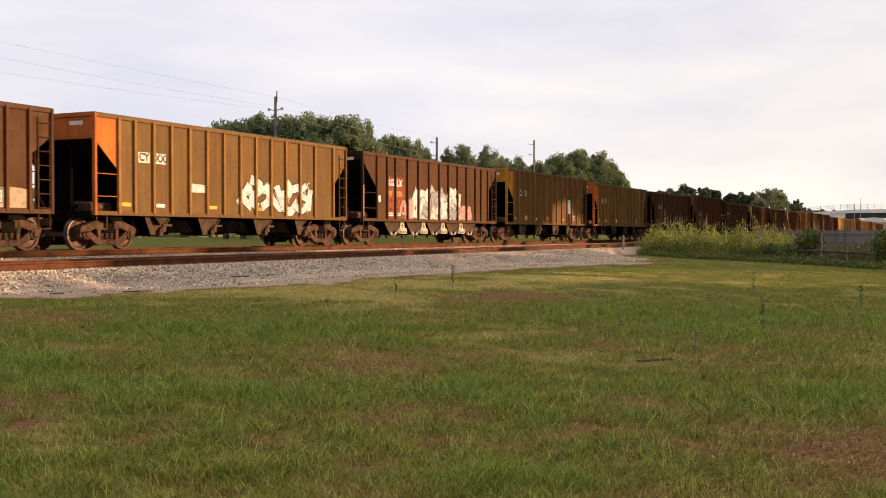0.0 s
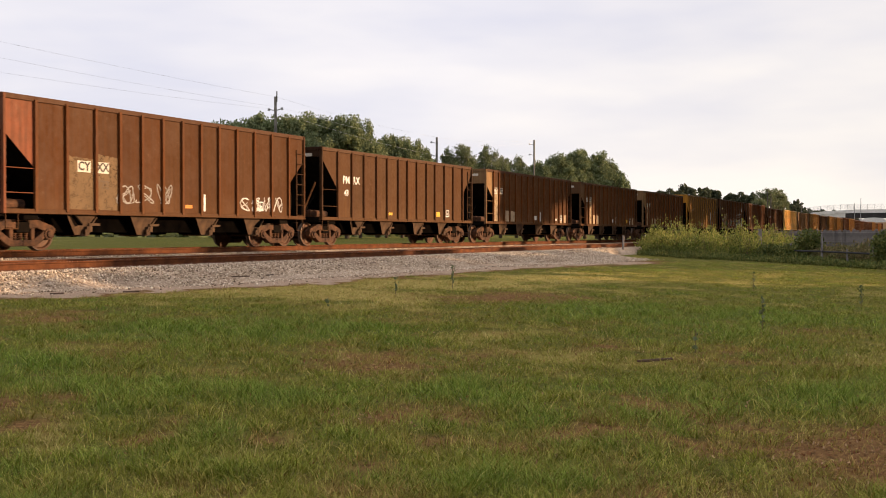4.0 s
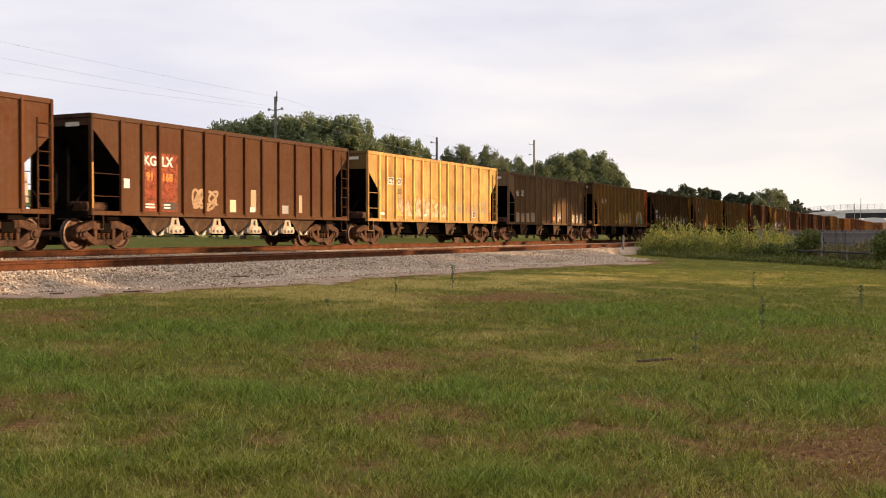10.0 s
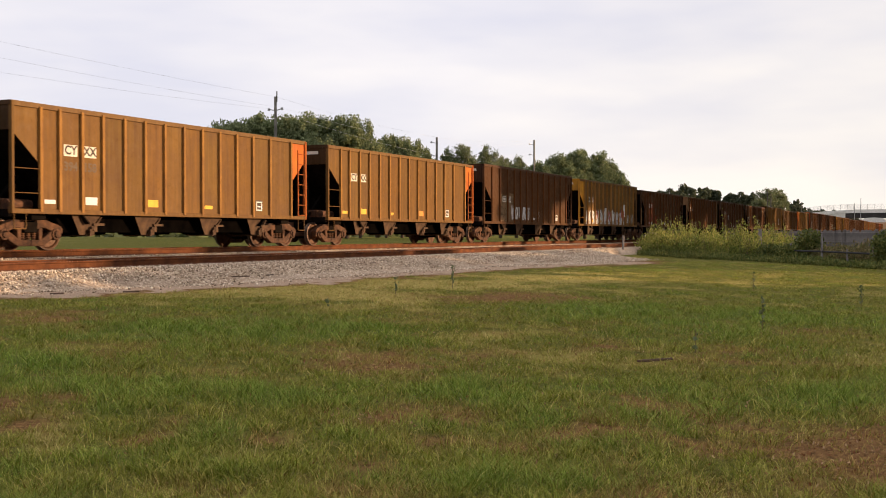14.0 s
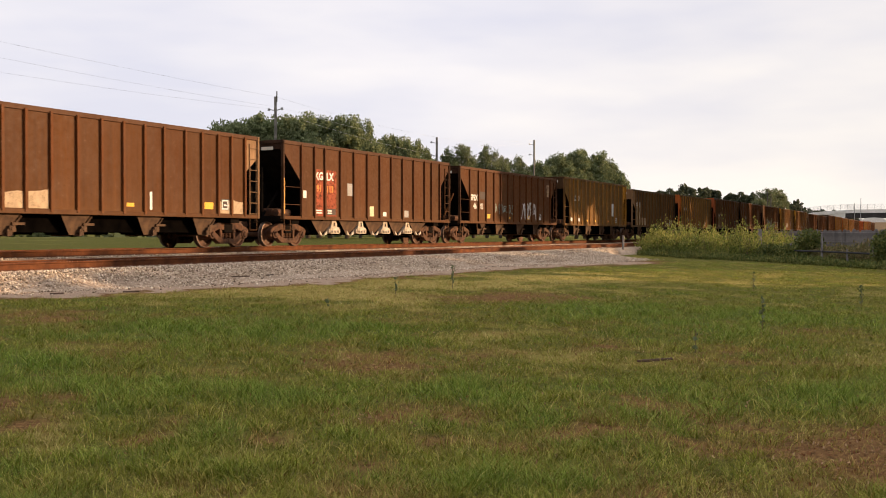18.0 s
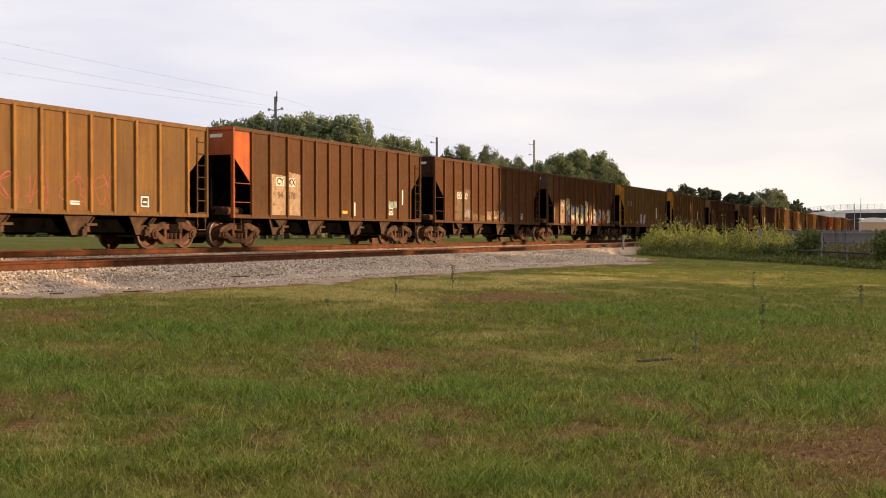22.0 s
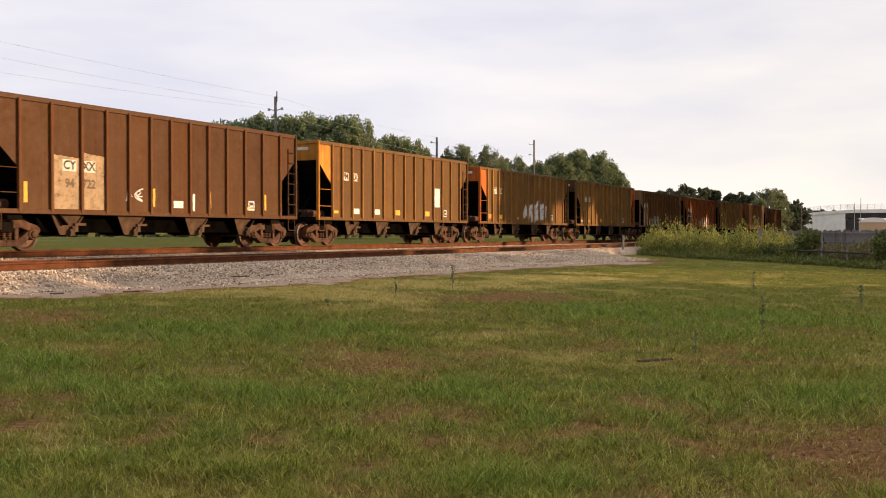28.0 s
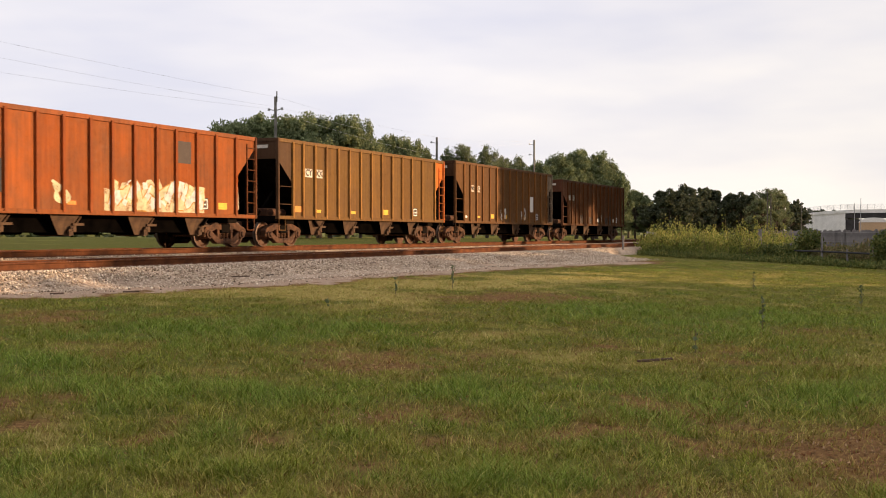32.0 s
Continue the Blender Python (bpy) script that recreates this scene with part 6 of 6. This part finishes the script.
def build_small_things():
    """A parked car far off, stalks on the lawn, scraps on the ballast, a marker post."""
    x, y = view_place(1152, 205)
    c = thing("parked_car", x, y, 0.3, "distant white parked pickup truck on the grass", "car", rz=20)
    part("body", Shape().prism([(-2.6, 0.45), (2.6, 0.45), (2.6, 1.0), (0.6, 1.05), (-2.6, 1.05)], -0.95, 0.95).mesh("body", INK["white"], bevel=0.05), c)
    part("cab", Shape().prism([(-1.5, 1.04), (0.7, 1.04), (0.2, 1.75), (-1.2, 1.78)], -0.85, 0.85).mesh("cab", INK["grey"], bevel=0.05), c)
    wheel = Shape().lathe([(-0.12, 0.0, 0), (-0.12, 0.36, 0), (0.12, 0.36, 0), (0.12, 0.0, 0)], 14).mesh("wheel", UNDER)
    for wx in (-1.7, 1.7):
        for wy in (-0.88, 0.88):
            part("wheel", wheel, c, wx, wy, 0.36)
    rng = np.random.default_rng(5)
    for px, d, h, lab in ((1350, 15.8, 0.5, "single tall dark weed stalk on the lawn"), (580, 18.2, 0.2, "small weed stalk at the ballast edge"), (700, 21.5, 0.42, "thin weed stalk by the ballast"), (801, 24, 0.55, "thin weed stalk by the ballast"),
                          (1232, 13.2, 0.3, "leafy weed stalk on the lawn"), (1334, 26, 0.5, "thin weed stalk on the lawn"), (1525, 21, 0.45, "thin weed stalk on the lawn")):
        x, y = view_place(px, d)
        w = thing("weed_stalk", x, y, lawn_height(x, y), lab, "weed", "weed stalks on the lawn")
        part("stem", Shape().bar((0, 0, -0.02), (0.03, 0.01, h), 0.006, 4, 0.003).mesh("stem", STALK), w)
        n = 26 if h > 0.4 else 10
        hh = rng.uniform(0.25, 1.02, n)
        part("leaves", leaf_quads(np.stack([0.03 * hh + rng.normal(0, 0.02, n), rng.normal(0, 0.02, n), h * hh], 1), 0.035, rng, "leaves", LEAF_OAK, 1.6, 0.9), w)
    for k, (px, d, ln) in enumerate(((425, 27, 0.5), (465, 27.5, 0.35), (478, 28.2, 0.6), (600, 32, 0.7), (660, 34, 0.3), (945, 47, 0.8), (1010, 53, 0.6), (100, 20.4, 0.3), (232, 21.4, 0.35), (1160, 12.2, 0.5))):
        x, y = view_place(px, d)
        z = max(lawn_height(x, y), bed_height(x, y) if y > toe(x) - 0.3 else 0)
        o = thing("stick", x, y, z + 0.02, "dark broken piece of wood on the stones", "stick", "wood scraps", rz=random.uniform(-40, 40))
        part("piece", Shape().box(-ln / 2, ln / 2, -0.02, 0.02, 0, 0.028).mesh("piece", TIE, bevel=0.006), o)
    x, y = view_place(1103, 62)
    p = thing("marker_post", x, y, bed_height(x, y) - 0.1, "short pale wooden marker post beside the rails", "post")
    part("stake", Shape().box(-0.06, 0.06, -0.05, 0.05, 0, 0.85).mesh("stake", FENCE_WOOD, bevel=0.01), p)


build_trees()
build_small_things()
build_poles()
build_weeds()
build_fence()
build_bridge()


# ---- grass ----
def build_grass():
    """Tufts of blades that lean outwards, and dry blades that lie flat between them."""
    rng = np.random.default_rng(2)
    n = 44000
    d = 5.0 + 48 * rng.random(n) ** 1.8
    a = radians(1.0) + rng.random(n) * radians(51)
    x, y = d * np.cos(a), d * np.sin(a)
    dry = np.array([wear(float(p), float(q)) for p, q in zip(x, y)])
    edge = np.array([toe(float(p)) - q for p, q in zip(x, y)])
    bare = np.array([bare_strip(float(p), float(q)) for p, q in zip(x, y)])
    ok = (edge > 0.1) & (rng.random(n) > 0.98 * bare ** 0.7)
    ok &= rng.random(n) > np.clip((dry - 0.5) * 2.0, 0, 0.85)
    clump = np.array([noise.noise((float(p) * 4.2, float(q) * 4.2, 40)) for p, q in zip(x, y)])
    ok &= rng.random(n) < np.clip(0.85 + 1.2 * clump, 0.35, 1) + np.clip((d - 12) / 10, 0, 1)
    x, y, d, dry, edge = x[ok], y[ok], d[ok], dry[ok], edge[ok]
    dry = np.maximum(dry, 0.78 * np.exp(-(edge / 1.5) ** 2))
    hue = np.array([tone(float(p), float(q)) for p, q in zip(x, y)])
    lush = np.array([noise.noise((float(p) * 1.3, float(q) * 1.3, 1.0)) for p, q in zip(x, y)])
    lush = np.clip(lush, 0, 1) * 0.6 + np.clip((0.5 - hue) * 1.1, 0, 0.5)
    tall = (0.034 + 0.035 * rng.random(len(x)) + 0.11 * lush) * (1.25 - 0.8 * dry) * np.clip(1.3 - d / 40, 0.5, 1)
    dry = np.clip(dry + rng.normal(0, 0.12, len(x)), 0, 1)
    per = 13
    hue = np.clip(hue + rng.normal(0, 0.08, len(x)), 0, 1)
    x, y, d, dry, tall, hue = (np.repeat(q, per) for q in (x, y, d, dry, tall, hue))
    n = len(x)
    lt = rng.uniform(0, 6.28, n)
    off = 0.045 * np.sqrt(rng.random(n)) * (1 + d * 0.06)
    x, y = x + np.cos(lt) * off, y + np.sin(lt) * off
    z = np.array([lawn_height(float(p), float(q)) for p, q in zip(x, y)])
    flat = rng.random(n) < 0.2 + 0.35 * dry
    dry = np.where(flat, np.maximum(dry, rng.uniform(0.35, 0.75, n)), dry)
    h = tall * rng.uniform(0.45, 1.25, n) * np.where(flat, 0.25, 1.0)
    w = 0.0014 * (0.6 + 0.8 * rng.random(n)) * (1 + d * 0.075)
    turn = rng.uniform(0, 6.28, n)
    lean = np.where(flat, rng.uniform(2, 5, n), rng.uniform(0.3, 2.4, n)) * h
    lt = lt + rng.normal(0, 0.7, n)
    cx, cy = np.cos(turn) * w, np.sin(turn) * w
    lx, ly = np.cos(lt) * lean, np.sin(lt) * lean
    co = np.zeros((n, 5, 3))
    co[:, 0] = np.stack([x - cx, y - cy, z - 0.01], 1)
    co[:, 1] = np.stack([x + cx, y + cy, z - 0.01], 1)
    co[:, 2] = np.stack([x + cx * 0.8 + lx * 0.35, y + cy * 0.8 + ly * 0.35, z + h * 0.6], 1)
    co[:, 3] = np.stack([x - cx * 0.8 + lx * 0.35, y - cy * 0.8 + ly * 0.35, z + h * 0.6], 1)
    co[:, 4] = np.stack([x + lx, y + ly, z + h], 1)
    me = bpy.data.meshes.new("grass")
    me.vertices.add(n * 5)
    me.vertices.foreach_set("co", co.reshape(-1).astype(np.float32))
    idx = np.concatenate([np.array([0, 1, 2, 3])[None] + (np.arange(n) * 5)[:, None], np.array([3, 2, 4])[None] + (np.arange(n) * 5)[:, None]], 1).reshape(-1)
    me.loops.add(len(idx))
    me.loops.foreach_set("vertex_index", idx.astype(np.int32))
    starts = (np.arange(n) * 7)[:, None] + np.array([0, 4])[None]
    me.polygons.add(n * 2)
    me.polygons.foreach_set("loop_start", starts.reshape(-1).astype(np.int32))
    me.materials.append(GRASS)
    me.update(calc_edges=True)
    worn = me.attributes.new("wear", "FLOAT", "POINT")
    worn.data.foreach_set("value", np.repeat(dry, 5).astype(np.float32))
    lean_of = me.attributes.new("tone", "FLOAT", "POINT")
    lean_of.data.foreach_set("value", np.repeat(hue, 5).astype(np.float32))
    tagged(new("grass", me), "short patchy green grass with dry blades", "grass", kind="stuff")


build_grass()


def build_litter():
    """Dry leaves and straw bits, thickest on the bare corner of the lawn."""
    rng = np.random.default_rng(15)
    spots = [(7.75, 0.5, 0.5, 420), (6.9, 0.4, 0.4, 150), (7.1, 4.05, 0.3, 120), (13.1, 2.4, 0.9, 260), (10.0, 5.4, 0.8, 220), (20.4, 8.0, 1.6, 500), (11.6, 12.2, 1.3, 250), (8.8, 2.3, 0.5, 150), (10, 4.5, 4.0, 1100)]
    pts = np.concatenate([np.stack([rng.normal(x, r, n), rng.normal(y, r, n)], 1) for x, y, r, n in spots])
    z = np.array([lawn_height(float(p), float(q)) for p, q in pts]) + rng.uniform(0.004, 0.045, len(pts))
    me = leaf_quads(np.column_stack([pts, z]), 0.012, rng, "dry_leaf_litter", LEAF_DRY, 1.8, 1.5)
    tagged(new("dry_leaf_litter", me), "small dry brown leaves scattered over the lawn", "leaf litter", kind="stuff")


build_litter()


# ---- motion ----
RUN = [(0.0, 0.0), (4.5, 90.12), (10.0, 200.38), (15.5, 310.31), (21.0, 420.18), (26.5, 529.53), (32.0, 638.85)]


def motions():
    """The train runs towards -X; its wheels roll on the rails."""
    for car, rear in zip(TRAIN, REAR_AT_START):
        walk(car, [(t, pose(rear + car["front"] - run, Y_FAR, RAIL_FAR)) for t, run in RUN])
    times = [k / 30 for k in range(961)]
    rolled = np.interp(times, [t for t, _ in RUN], [r for _, r in RUN])
    for wheels, dx in zip(WHEELS, (-0.889, 0.889)):
        walk(wheels[0], [(t, pose(dx, 0, 0.457, 0, -math.degrees(r / 0.457) % 360, 0)) for t, r in zip(times, rolled)])
        lead = wheels[0].animation_data
        for w in wheels[1:]:
            w.rotation_mode = "QUATERNION"
            own = w.animation_data_create()
            own.action = lead.action
            own.action_slot = lead.action_slot


motions()
